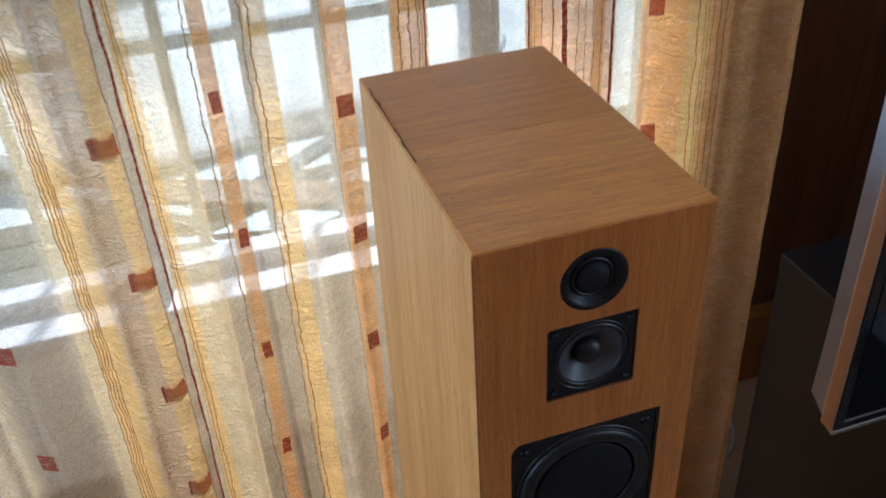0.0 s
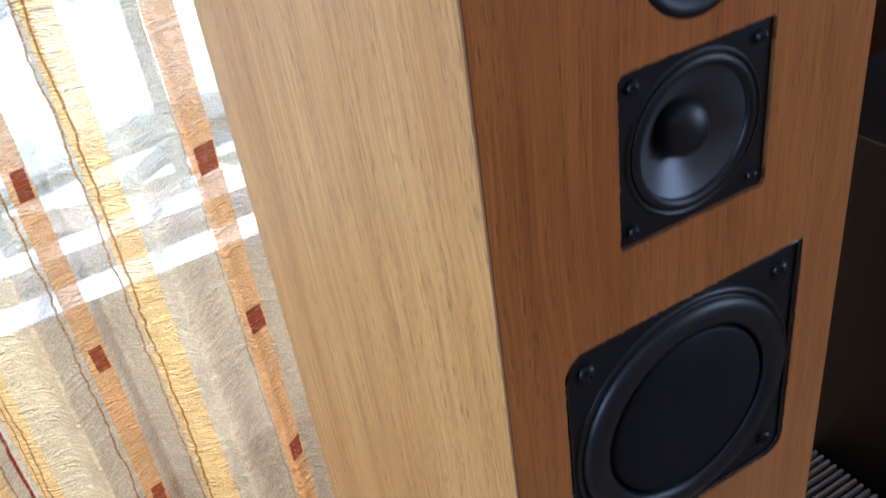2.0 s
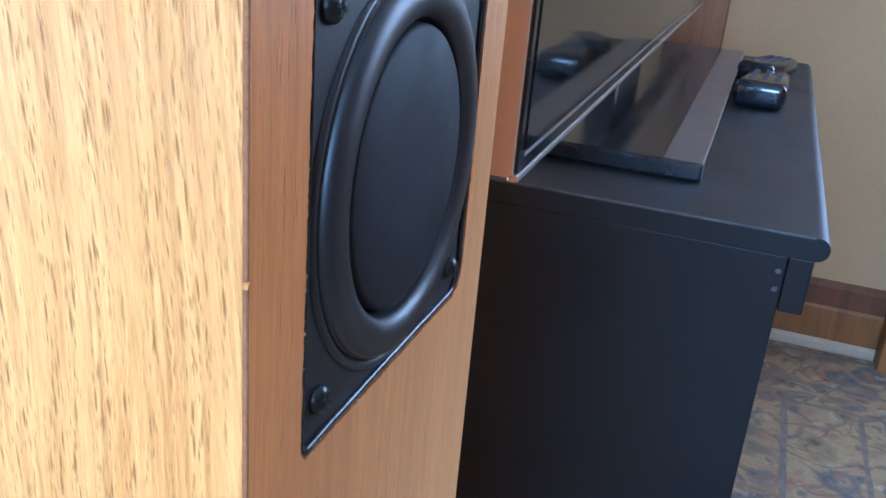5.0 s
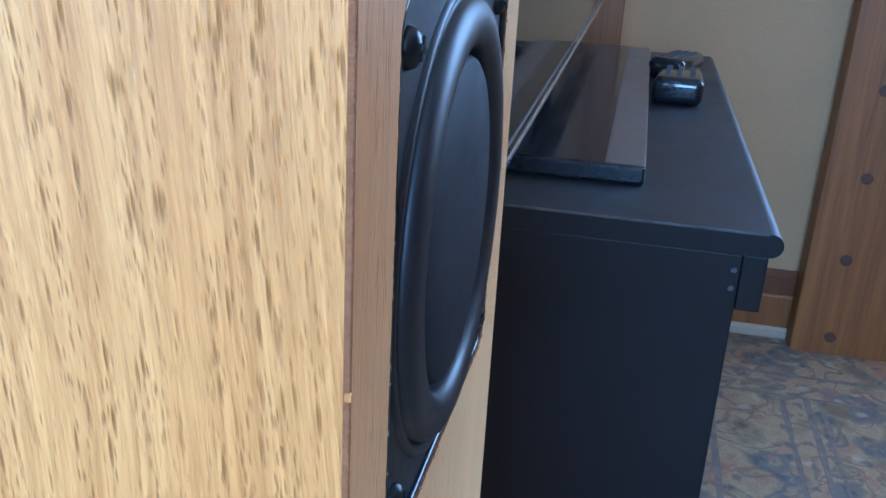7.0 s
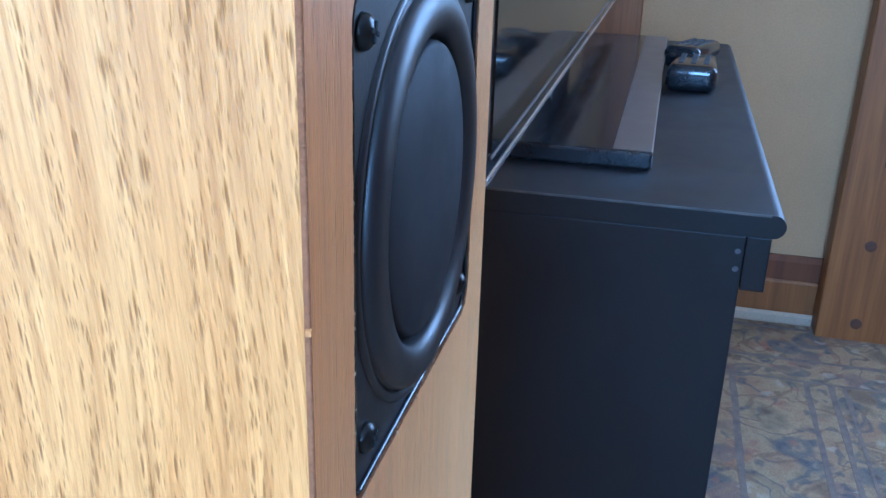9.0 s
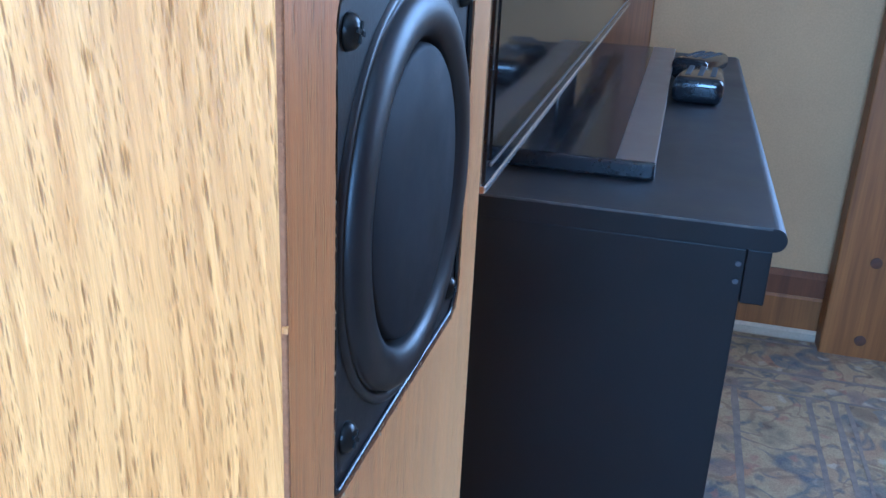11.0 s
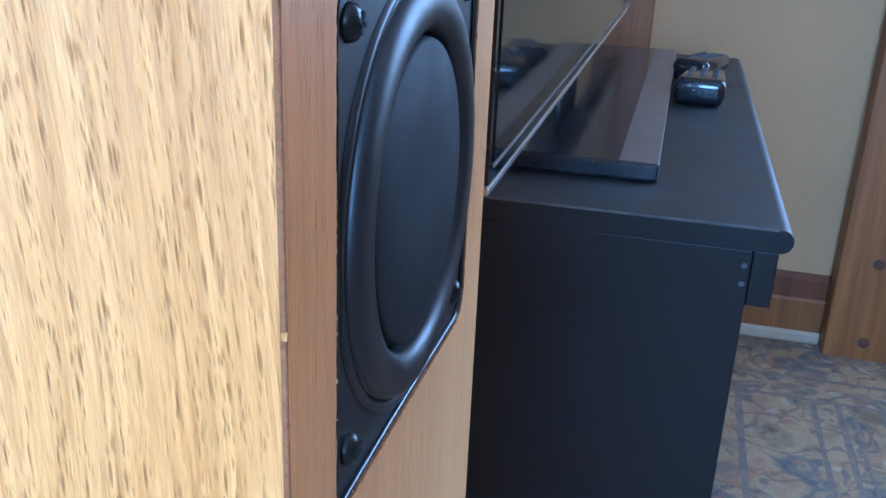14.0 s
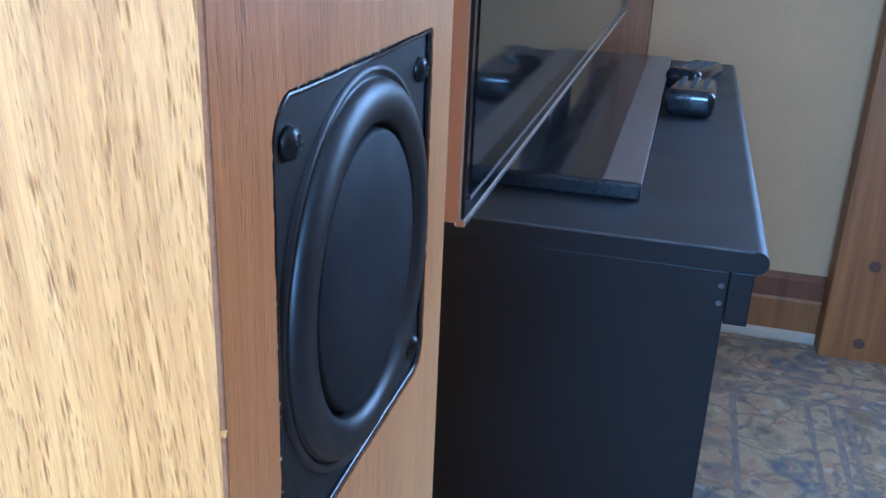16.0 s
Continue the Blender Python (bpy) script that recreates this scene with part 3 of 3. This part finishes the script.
for c, ph, half in PATCHES:
    for k in range(0, 10):
        z0 = ph + GAP * k
        if z0 > 0.05:
            tilt = 0.05 * math.sin(k * 3 + c * 40)
            strip("red_square", lambda z, c=c, z0=z0, tilt=tilt: c + tilt * (z - z0), half, [z0 - 0.013 + 0.0065 * q for q in range(5)], RED_PATCH, 0.0018, curtain)
pole = thing("curtain_pole", "dark timber curtain pole above the window", "curtain pole", (0, 0.484, 2.32))
part("rod", tube([(-1.45, 0, 0), (0.75, 0, 0)], 0.012, 16), TIMBER_DARK, pole)
for x in (-1.4, 0.7):
    part("bracket", boxed((x - 0.01, -0.01, -0.012), (x + 0.01, Y1 - 0.484, 0.012), 0.002), TIMBER_DARK, pole)


# ---- the loudspeaker ----
W, D, H = 0.1735, 0.290, 1.07
T = 0.018
speaker = thing("floor_loudspeaker", "tall oak-veneered floorstanding loudspeaker with three black drivers", "loudspeaker")
woofer_hole = rounded(0.0252, 0.1478, 0.7696, 0.8922, (0.004, 0.010, 0.003, 0.011), ragged=0.00018, step=0.0014, seed=3)
mid_hole = rounded(0.0525, 0.1218, 0.9275, 0.9942, (0.0025, 0.003, 0.0025, 0.003), ragged=0.0002, step=0.0014, seed=8)
tw_c, tw_r = (0.0857, 1.0288), 0.0250
tw_hole = [(tw_c[0] + (tw_r + random.uniform(-1, 1) * 0.0001) * math.cos(2 * math.pi * k / 64), tw_c[1] + tw_r * math.sin(2 * math.pi * k / 64)) for k in range(64)]
E1 = 0.0009
bm = sheet_with_holes([(E1, 0.02), (W - E1, 0.02), (W - E1, H - E1), (E1, H - E1)], [woofer_hole, mid_hole, tw_hole], 0.0, T)
part("front_baffle", bm, [OAK_SHADED, FIBRE], speaker)
part("side_panel", boxed((0, E1, 0.02), (T, D, H), 0.0009), OAK_SIDE_LIT, speaker)
part("veneer_edge", boxed((0.0002, 0.0001, 0.02), (0.0016, 0.0016, H - 0.004), 0.0002, 1), FIBRE, speaker, "dark glued veneer joint")
part("side_panel", boxed((W - T, E1, 0.02), (W, D, H), 0.0009), OAK_SHADED, speaker)
part("top_panel", boxed((0.0008, 0.0008, H - 0.004), (W - 0.0008, 0.145, H + 0.0012), 0.0008), OAK_TOP_LIT, speaker)
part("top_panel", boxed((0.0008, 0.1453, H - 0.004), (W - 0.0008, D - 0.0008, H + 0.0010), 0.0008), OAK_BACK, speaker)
part("back_panel", boxed((T, D - T, 0.02), (W - T, D - 0.001, H - 0.006)), OAK_SHADED, speaker)
part("plinth", boxed((0.008, 0.01, 0), (W - 0.008, D - 0.008, 0.0205), 0.002), BLACK_FRAME, speaker)


def plate(outline, y0, y1, name, parent, mat):
    bm = prism(outline, "y", y0, y1)
    return part(name, bm, mat, parent)


def screw(parent, x, y, z, r=0.0042):
    s = part("screw", lathe([(r, 0.0012), (r, 0.0002), (r * 0.88, -0.0012), (r * 0.55, -0.0022), (0, -0.0025)], 20, (x, y, z)), SCREW, parent, smooth=True)
    a = radians(hash_turn(x, z))
    bm = bmesh.new()
    for k in (0, 90):
        made = bmesh.ops.create_cube(bm, size=1)["verts"]
        for v in made:
            p = Vector((v.co.x * r * 1.1, v.co.y * 0.0006, v.co.z * r * 0.24))
            p.rotate(Euler((0, a + radians(k), 0)))
            v.co = p + Vector((x, y - 0.0024, z))
    part("slot", bm, FIBRE_DARK, s)


def hash_turn(x, z):
    return (x * 7919 + z * 104729) % 90


FIBRE_DARK = material("screw_slot", (0.004, 0.004, 0.004), 0.9)


def inset(pts, cx, cz, d):
    out = []
    for x, z in pts:
        l = math.hypot(x - cx, z - cz)
        out.append((x - d * (x - cx) / l, z - d * (z - cz) / l))
    return out


# woofer: pressed square frame, rubber roll, flat dust disc
wc = (0.0872, 0.8302)
woofer = part("woofer", sheet_with_holes(inset(rounded(0.0252, 0.1478, 0.7696, 0.8922, (0.004, 0.010, 0.003, 0.011)), wc[0], wc[1], 0.0011),
              [[(wc[0] + 0.0562 * math.cos(2 * math.pi * k / 96), wc[1] + 0.0562 * math.sin(2 * math.pi * k / 96)) for k in range(96)]], 0.0016, 0.0062), [BLACK_FRAME, BLACK_FRAME], speaker, "black square woofer frame with a rubber surround")
rim = [(x, 0.0010, z) for x, z in inset(rounded(0.0252, 0.1478, 0.7696, 0.8922, (0.004, 0.010, 0.003, 0.011), ragged=0.00012, step=0.006, seed=2), wc[0], wc[1], 0.0019)]
part("frame_rim", tube(rim + rim[:1], 0.0008, 8), GLOSS, woofer, "glossy turned-up rim of the frame", smooth=True)
RW = 0.0560
prof = [(RW + 0.0025, 0.0017), (RW + 0.002, 0.0006), (RW + 0.0008, 0.0003), (RW, 0.0008), (RW - 0.0008, 0.0012)]
r0, r1 = RW - 0.001, 0.0425
for k in range(17):
    a = math.pi * k / 16
    prof.append(((r0 + r1) / 2 + (r0 - r1) / 2 * math.cos(a), 0.0014 - 0.0046 * math.sin(a) ** 0.8))
prof += [(0.0420, 0.0024), (0.0411, 0.0032)]
part("surround", lathe(prof, 128, (wc[0], 0, wc[1])), RUBBER, woofer, "black rubber roll surround", smooth=True)
part("dust_cap", lathe([(0.0412, 0.0034), (0.0409, 0.0006), (0.0404, -0.0004), (0.0394, -0.0010), (0.02, -0.0014), (0, -0.0016)], 128, (wc[0], 0, wc[1])), PAPER, woofer, "flat matt black dust disc", smooth=True)
for x, z in ((0.0362, 0.8800), (0.1368, 0.8798), (0.1368, 0.7815), (0.0366, 0.7822)):
    screw(woofer, x, 0.0012, z)

# frayed veneer fibres round the cut-outs
def frayed(loop, name, count, seed):
    rnd = random.Random(seed)
    vs, fs = [], []
    for _ in range(count):
        k = rnd.randrange(len(loop))
        p, q = loop[k], loop[(k + 1) % len(loop)]
        f = rnd.random()
        x, z = p[0] + f * (q[0] - p[0]), p[1] + f * (q[1] - p[1])
        ln, w, a = rnd.uniform(0.0008, 0.0022), rnd.uniform(0.0001, 0.00028), rnd.uniform(0, 6.28)
        y = rnd.uniform(-0.0003, 0.0008)
        dx, dz = math.cos(a) * ln / 2, math.sin(a) * ln / 2
        i = len(vs)
        vs += [(x - dx, y, z - dz), (x + dz / ln * w, y - 0.0002, z - dx / ln * w), (x + dx, y + 0.0002, z + dz), (x - dz / ln * w, y + 0.0002, z + dx / ln * w)]
        fs += [(i, i + 1, i + 2), (i, i + 2, i + 3), (i, i + 3, i + 1), (i + 1, i + 3, i + 2)]
    me = bpy.data.meshes.new(name)
    me.from_pydata(vs, [], fs)
    me.materials.append(FRAY)
    ob = new(name, me)
    ob.parent = speaker
    return tagged(ob, "pale frayed veneer fibres round a driver cut-out")


FRAY = mottled("pale_fibre", (0.50, 0.36, 0.20), (0.22, 0.14, 0.07), 900, 0.8)
frayed(woofer_hole, "frayed_edge", 280, 4)
frayed(mid_hole, "frayed_edge", 70, 5)
part("splinter", prism([(0.0003, 0.0), (0.0009, 0.0004), (0.0010, 0.0015), (0.0005, 0.0011)], "y", -0.0002, 0.0010), OAK_SIDE_LIT, speaker, "pale splinter on the cabinet's edge").location = (-0.0006, 0.0, 0.8275)

# lifted veneer joint and pale scuffs along the top's edge
rnd = random.Random(11)
bm = bmesh.new()
for k in range(16):
    y = 0.125 + 0.0085 * k
    w = 0.0004 + 0.0007 * rnd.random()
    x = 0.0022 + rnd.uniform(-0.0005, 0.0005)
    box(bm, (x - w, y, H + 0.0005), (x + w, y + 0.0088, H + 0.0015 + rnd.uniform(0, 0.0003)))
part("veneer_crack", bm, FIBRE, speaker, "dark open veneer joint along the top's edge")
vs, fs = [], []
for k in range(70):
    x, y = abs(rnd.gauss(0, 0.010)) + 0.003, rnd.choice((0.062, 0.118, 0.125)) + rnd.gauss(0, 0.007)
    ln, w = rnd.uniform(0.002, 0.006), rnd.uniform(0.00015, 0.0004)
    i = len(vs)
    z = H + 0.0013
    vs += [(x - ln / 2, y, z), (x, y - w, z), (x + ln / 2, y + w * 0.4, z), (x, y + w, z), (x, y, z + 0.00025)]
    fs += [(i, i + 1, i + 4), (i + 1, i + 2, i + 4), (i + 2, i + 3, i + 4), (i + 3, i, i + 4)]
me = bpy.data.meshes.new("scuff")
me.from_pydata(vs, [], fs)
me.materials.append(FRAY)
scuff = tagged(new("scuff", me), "pale scuffed fibres on the top panel", kind="stuff")
scuff.parent = speaker

# midrange: square frame, grey cone with a black domed cap
mc = (0.0872, 0.9610)
mid = part("midrange", sheet_with_holes(inset(rounded(0.0525, 0.1218, 0.9275, 0.9942, (0.0025, 0.003, 0.0025, 0.003)), mc[0], mc[1], 0.0009),
           [[(mc[0] + 0.0285 * math.cos(2 * math.pi * k / 64), mc[1] + 0.0285 * math.sin(2 * math.pi * k / 64)) for k in range(64)]], 0.0016, 0.005), [BLACK_FRAME, BLACK_FRAME], speaker, "black square midrange driver frame")
prof = [(0.0308, 0.0017), (0.0303, 0.0008), (0.0297, 0.0008), (0.029, 0.0018)]
for k in range(11):
    a = math.pi * k / 10
    prof.append((0.0265 + 0.0022 * math.cos(a), 0.0022 - 0.0022 * math.sin(a)))
part("surround", lathe(prof, 96, (mc[0], 0, mc[1])), RUBBER, mid, "black rubber roll surround", smooth=True)
part("cone", lathe([(0.0245, 0.0022), (0.02, 0.0050), (0.014, 0.0086), (0.0095, 0.0112), (0.004, 0.0125), (0, 0.0126)], 96, (mc[0], 0, mc[1])), CONE, mid, "grey sheen cone", smooth=True)
part("dust_cap", lathe([(0.0110, 0.0112), (0.0109, 0.0085)] + [(0.0108 * math.cos(a), 0.0078 - 0.0075 * math.sin(a)) for a in (k * math.pi / 20 for k in range(1, 11))], 64, (mc[0], 0, mc[1])), RUBBER, mid, "black domed centre cap", smooth=True)
for x, z in ((0.0590, 0.9880), (0.1155, 0.9880), (0.1155, 0.9335), (0.0590, 0.9335)):
    screw(mid, x, 0.0012, z, 0.0026)

# tweeter: round flange, ring groove and soft dome
tweeter = part("tweeter", lathe([(0.0249, 0.006), (0.0249, 0.0004), (0.0244, -0.0002), (0.0225, -0.0005), (0.0205, 0.0003), (0.0175, 0.0028), (0.0165, 0.0042), (0.0155, 0.0042)], 96, (tw_c[0], 0, tw_c[1])), BLACK_FRAME, speaker, "black round tweeter flange", smooth=True)
part("surround", lathe([(0.0157, 0.0045), (0.0148, 0.0026), (0.0138, 0.0026), (0.0129, 0.0042)], 96, (tw_c[0], 0, tw_c[1])), RUBBER, tweeter, smooth=True)
part("dome", lathe([(0.0131, 0.0045)] + [(0.0129 * math.cos(a), 0.004 - 0.0062 * math.sin(a)) for a in (k * math.pi / 24 for k in range(0, 13))], 96, (tw_c[0], 0, tw_c[1])), PAPER, tweeter, "matt black soft dome", smooth=True)


BUTTON = mottled("dark_rubber_button", (0.035, 0.036, 0.04), (0.05, 0.05, 0.055), 60, 0.6)

# ---- television cabinet ----
SX0, SX1, SY0, SY1, SZ = 0.558, 1.480, -0.164, 0.375, 0.684
cab = thing("television_cabinet", "black laminate television cabinet with a bull-nosed top", "cabinet", (0, 0, 0))
nose = [(SY0 + 0.0095 - 0.0095 * math.sin(a), SZ - 0.0095 - 0.0 + 0.0095 * math.cos(a)) for a in (math.pi * k / 12 for k in range(13))]
outline = [(SY1, SZ)] + nose + [(SY1, SZ - 0.019)]
bm = prism(outline, "x", SX0 - 0.001, SX1)
bm.normal_update()
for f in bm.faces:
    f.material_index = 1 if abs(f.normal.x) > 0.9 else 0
part("top_board", bm, [BLACK_TOP_LIT, BLACK_WOOD], cab, "dark grey-black bull-nosed top board")
for x in (SX0, SX1 - 0.018):
    part("end_panel", boxed((x, -0.136, 0.0), (x + 0.018, SY1, SZ - 0.0195), 0.001), BLACK_WOOD, cab)
part("edge_glint_strip", boxed((SX0 - 0.0018, SY0 + 0.012, SZ - 0.0016), (SX0 - 0.0008, SY1, SZ + 0.0006), 0.0002), EDGE_GLINT, cab, "thin pale line painted where the top's edge catches light")
part("fascia_rail", boxed((SX0 + 0.0005, -0.155, 0.619), (SX1, -0.1365, SZ - 0.0195), 0.001), BLACK_WOOD, cab)
part("back_panel", boxed((SX0 + 0.0185, SY1 - 0.008, 0.03), (SX1 - 0.0185, SY1 - 0.002, SZ - 0.02)), BLACK_WOOD, cab)
part("bottom_board", boxed((SX0 + 0.0185, -0.116, 0.05), (SX1 - 0.0185, SY1 - 0.01, 0.068), 0.001), BLACK_WOOD, cab)
mid_x = (SX0 + SX1) / 2
for a, b in ((SX0 + 0.020, mid_x - 0.002), (mid_x + 0.002, SX1 - 0.020)):
    door = part("door", boxed((a, -0.1335, 0.072), (b, -0.1185, 0.640), 0.0015), BLACK_WOOD, cab)
    hx = b - 0.05 if a < mid_x - 0.1 else a + 0.05
    part("handle", tube([(hx, -0.133, 0.50), (hx, -0.150, 0.502), (hx, -0.150, 0.40), (hx, -0.133, 0.402)], 0.004), SILVER, door, "slim metal handle")
for z in (0.652, 0.637):
    part("cam_lock", lathe([(0.0024, 0.0), (0.0022, -0.0006), (0, -0.0006)], 20, (0, 0, 0)), BUTTON, cab, "small dark fixing")
    o = bpy.context.scene.collection.objects[-1]
    o.matrix_basis = pose(SX0 - 0.0002, -0.131, z, 0, 0, -90)


# ---- television ----
TX0, TX1, TZ0, TZ1, TY = 0.362, 1.600, 0.747, 1.44, 0.038
tv = thing("television", "large flat black-screened television with a slim metal edge", "television", (0, 0, 0))
part("edge_frame", boxed((TX0, TY, TZ0), (TX1, TY + 0.016, TZ1), 0.0012), SILVER, tv, "slim polished metal edge")
part("bezel", boxed((TX0 + 0.0015, TY - 0.002, TZ0 + 0.003), (TX1 - 0.0015, TY + 0.001, TZ1 - 0.001), 0.0008), GLOSS, tv, "gloss black bezel")
part("screen", boxed((TX0 + 0.012, TY - 0.003, TZ0 + 0.016), (TX1 - 0.012, TY - 0.001, TZ1 - 0.012)), SCREEN, tv, "dark reflecting glass screen")
part("screen_reflection", boxed((TX0 + 0.010, TY - 0.0036, TZ0 + 0.0125), (TX1 - 0.012, TY - 0.0022, TZ0 + 0.0150), 0.0005), STRIP, tv, "pale line standing in for the bezel's reflection in the screen")
part("bottom_strip", boxed((TX0, TY - 0.003, TZ0 - 0.002), (TX1, TY + 0.004, TZ0 + 0.003), 0.001), SILVER, tv, "bright metal strip under the screen")
bm = prism([(TY + 0.0165, TZ0 + 0.006), (TY + 0.0165, TZ1 - 0.01), (TY + 0.035, TZ1 - 0.02), (TY + 0.035, TZ0 + 0.10), (TY + 0.037, TZ0 + 0.02)], "x", TX0 + 0.002, TX1 - 0.002)
part("back_cover", bm, GREY_PLASTIC, tv, "grey plastic back cover")
part("neck", boxed((1.0, TY + 0.038, SZ + 0.012), (1.2, TY + 0.075, TZ0 + 0.12), 0.004), BLACK_PLASTIC, tv)
foot = part("foot_plate", boxed((0.648, -0.058, SZ + 0.0005), (1.40, 0.165, SZ + 0.0170), 0.003), GLOSS, tv, "gloss black pedestal plate")
part("foot_strip", boxed((0.6520, -0.0575, SZ + 0.014), (1.3965, -0.022, SZ + 0.0174), 0.0015), STRIP, foot, "brushed metal front strip")


# ---- remote controls ----
def remote(place, turn, length, width, height):
    """A chunky remote with a rounded nose, a belly and three rows of rubber keys."""
    r = thing("remote_control", "black remote control lying on the cabinet top", "remote control", group="remote controls")
    bm = boxed((-length / 2, -width / 2, 0), (length / 2, width / 2, height), 0.0098, 5)
    for v in bm.verts:
        k = v.co.x / (length / 2)
        v.co.y *= 1 - 0.14 * max(0.0, k) ** 2
        v.co.z *= 1 - 0.16 * k
    part("case", bm, GLOSS, r, smooth=True)
    for i in range(7):
        for j in range(3):
            x, y = -length * 0.30 + i * length * 0.105, (j - 1) * width * 0.25
            z = height * (1 - 0.32 * x / length)
            part("button", boxed((x - 0.0038, y - 0.0035, z - 0.001), (x + 0.0038, y + 0.0035, z + 0.0016), 0.001), BUTTON, r)
    r.matrix_basis = pose(*place, 0, 0, turn)
    return r


remote((1.105, -0.096, SZ + 0.0005), -3, 0.165, 0.062, 0.029)
remote((1.275, -0.098, SZ + 0.0005), -14, 0.16, 0.052, 0.027)


# ---- ribbed box on the floor ----
rib = thing("ribbed_box", "black box with a ribbed top on the floor beside the cabinet", "appliance", (0.488, 0.175, 0))
part("case", boxed((-0.035, -0.10, 0.0), (0.063, 0.105, 0.277), 0.004), BLACK_PLASTIC, rib)
for k in range(22):
    y = -0.095 + 0.0089 * k
    part("rib", boxed((-0.031, y, 0.2765), (0.059, y + 0.004, 0.284), 0.001), GREY_PLASTIC, rib)

# cables on the wall and down behind the cabinet
cable = part("cable", tube([(1.36 + 0.06 * k, Y1 - 0.004, 0.44 + 0.036 * k + 0.006 * math.sin(k * 1.3)) for k in range(9)], 0.0025), BLACK_PLASTIC, smooth=True)
tagged(cable, "thin black cable hanging on the panelled wall", "cable")
cable = part("cable", tube([(0.72 - 0.006 * k, 0.60 - 0.02 * math.sin(k), 0.004 + 0.13 * math.sin(k * math.pi / 8)) for k in range(9)], 0.003), GREY_PLASTIC, smooth=True)
tagged(cable, "grey cable looped up from the floor behind the cabinet", "cable")


# ---- rug ----
def rug_material():
    """Wool pile with scattered flower heads, curled stems and small leaves in faded blue, mauve, rust and brown."""
    m = material("rug_pile", (0.4, 0.36, 0.3), 0.95, 0, 0.1)
    t = Tree(m)
    v = t.coords((1, 1, 1))

    def bent(scale, by):
        b = t.node("ShaderNodeTexNoise", Vector=v, Scale=scale, Detail=2.0).outputs["Color"]
        n = t.node("ShaderNodeVectorMath")
        n.operation = "MULTIPLY_ADD"
        t.put(n.inputs[0], b)
        n.inputs[1].default_value = (by, by, 0.0)
        t.put(n.inputs[2], v)
        return n.outputs[0]

    pile = t.noise(v, 380, 2, 0.6)
    cloud = t.noise(v, 11, 3, 0.6)
    col = t.ramp(cloud, (0.34, (0.22, 0.17, 0.11)), (0.50, (0.37, 0.275, 0.16)), (0.66, (0.32, 0.21, 0.125)))
    stem = t.ramp(t.noise(bent(10.0, 0.10), 13, 1, 0.4, 0.8), (0.45, 0.0), (0.485, 0.65), (0.515, 0.65), (0.55, 0.0))
    col = t.mix(stem, col, t.ramp(t.noise(v, 17, 0), (0.4, (0.12, 0.12, 0.13)), (0.55, (0.20, 0.13, 0.085))))
    head = t.node("ShaderNodeTexVoronoi", Vector=bent(22.0, 0.06), Scale=11.0)
    petal = t.ramp(head.outputs["Color"], (0.25, (0.14, 0.135, 0.135)), (0.42, (0.34, 0.17, 0.095)), (0.56, (0.23, 0.16, 0.13)), (0.70, (0.17, 0.12, 0.08)), mode="CONSTANT")
    rings = t.ramp(head.outputs["Distance"], (0.0, 0.8), (0.12, 0.2), (0.20, 0.75), (0.34, 0.7), (0.46, 0.0))
    col = t.mix(rings, col, petal)
    leaf = t.node("ShaderNodeTexVoronoi", Vector=bent(40.0, 0.04), Scale=31.0)
    ink = t.ramp(leaf.outputs["Color"], (0.28, (0.10, 0.105, 0.12)), (0.45, (0.46, 0.39, 0.29)), (0.60, (0.30, 0.15, 0.11)), (0.72, (0.13, 0.095, 0.07)), mode="CONSTANT")
    col = t.mix(t.ramp(leaf.outputs["Distance"], (0.18, 0.6), (0.38, 0.0)), col, ink)
    col = t.mix(0.5, col, t.ramp(pile, (0.3, 0.6), (0.7, 1.25)), "MULTIPLY")
    t.set(Base_Color=col)
    t.bump(pile, 0.6, 0.003)
    return m


RUG = rug_material()
rug = thing("rug", "beige oriental rug with blue and red flower patterns on the floor", "rug", (0, 0, 0))
part("woven_field", boxed((-1.6, -2.2, 0.0005), (1.880, -0.10, 0.009), 0.003), RUG, rug)
DARK_LINE = mottled("rug_dark_line", (0.15, 0.115, 0.10), (0.24, 0.185, 0.14), 45, 0.95, 0, 0.6, 420, 0.002)


def border_line(x0, y0, x1, y1, half, seed):
    """A woven line in the pile with slightly wandering edges."""
    rnd = random.Random(seed)
    bm = bmesh.new()
    n = 48
    d = Vector((x1 - x0, y1 - y0, 0))
    side = Vector((-d.y, d.x, 0)).normalized()
    rows = []
    for k in range(n + 1):
        c = Vector((x0, y0, 0.0098)) + d * (k / n) + side * rnd.uniform(-0.0012, 0.0012)
        w = half * rnd.uniform(0.75, 1.25)
        rows.append([bm.verts.new(c + side * w), bm.verts.new(c - side * w), bm.verts.new(c - side * w - Vector((0, 0, 0.001))), bm.verts.new(c + side * w - Vector((0, 0, 0.001)))])
    for p, q in zip(rows, rows[1:]):
        for i in range(4):
            bm.faces.new((p[i], p[(i + 1) % 4], q[(i + 1) % 4], q[i]))
    bm.faces.new(rows[0])
    bm.faces.new(rows[-1])
    part("border_line", bm, DARK_LINE, rug)


for k, (y, half) in enumerate(((-0.262, 0.006), (-0.405, 0.005), (-0.452, 0.006), (-0.478, 0.004))):
    border_line(-1.3, y, 1.602, y, half, k)
for k, (x, half) in enumerate(((1.606, 0.004), (1.700, 0.005), (1.855, 0.005))):
    border_line(x, -2.0, x, -0.12, half, 20 + k)
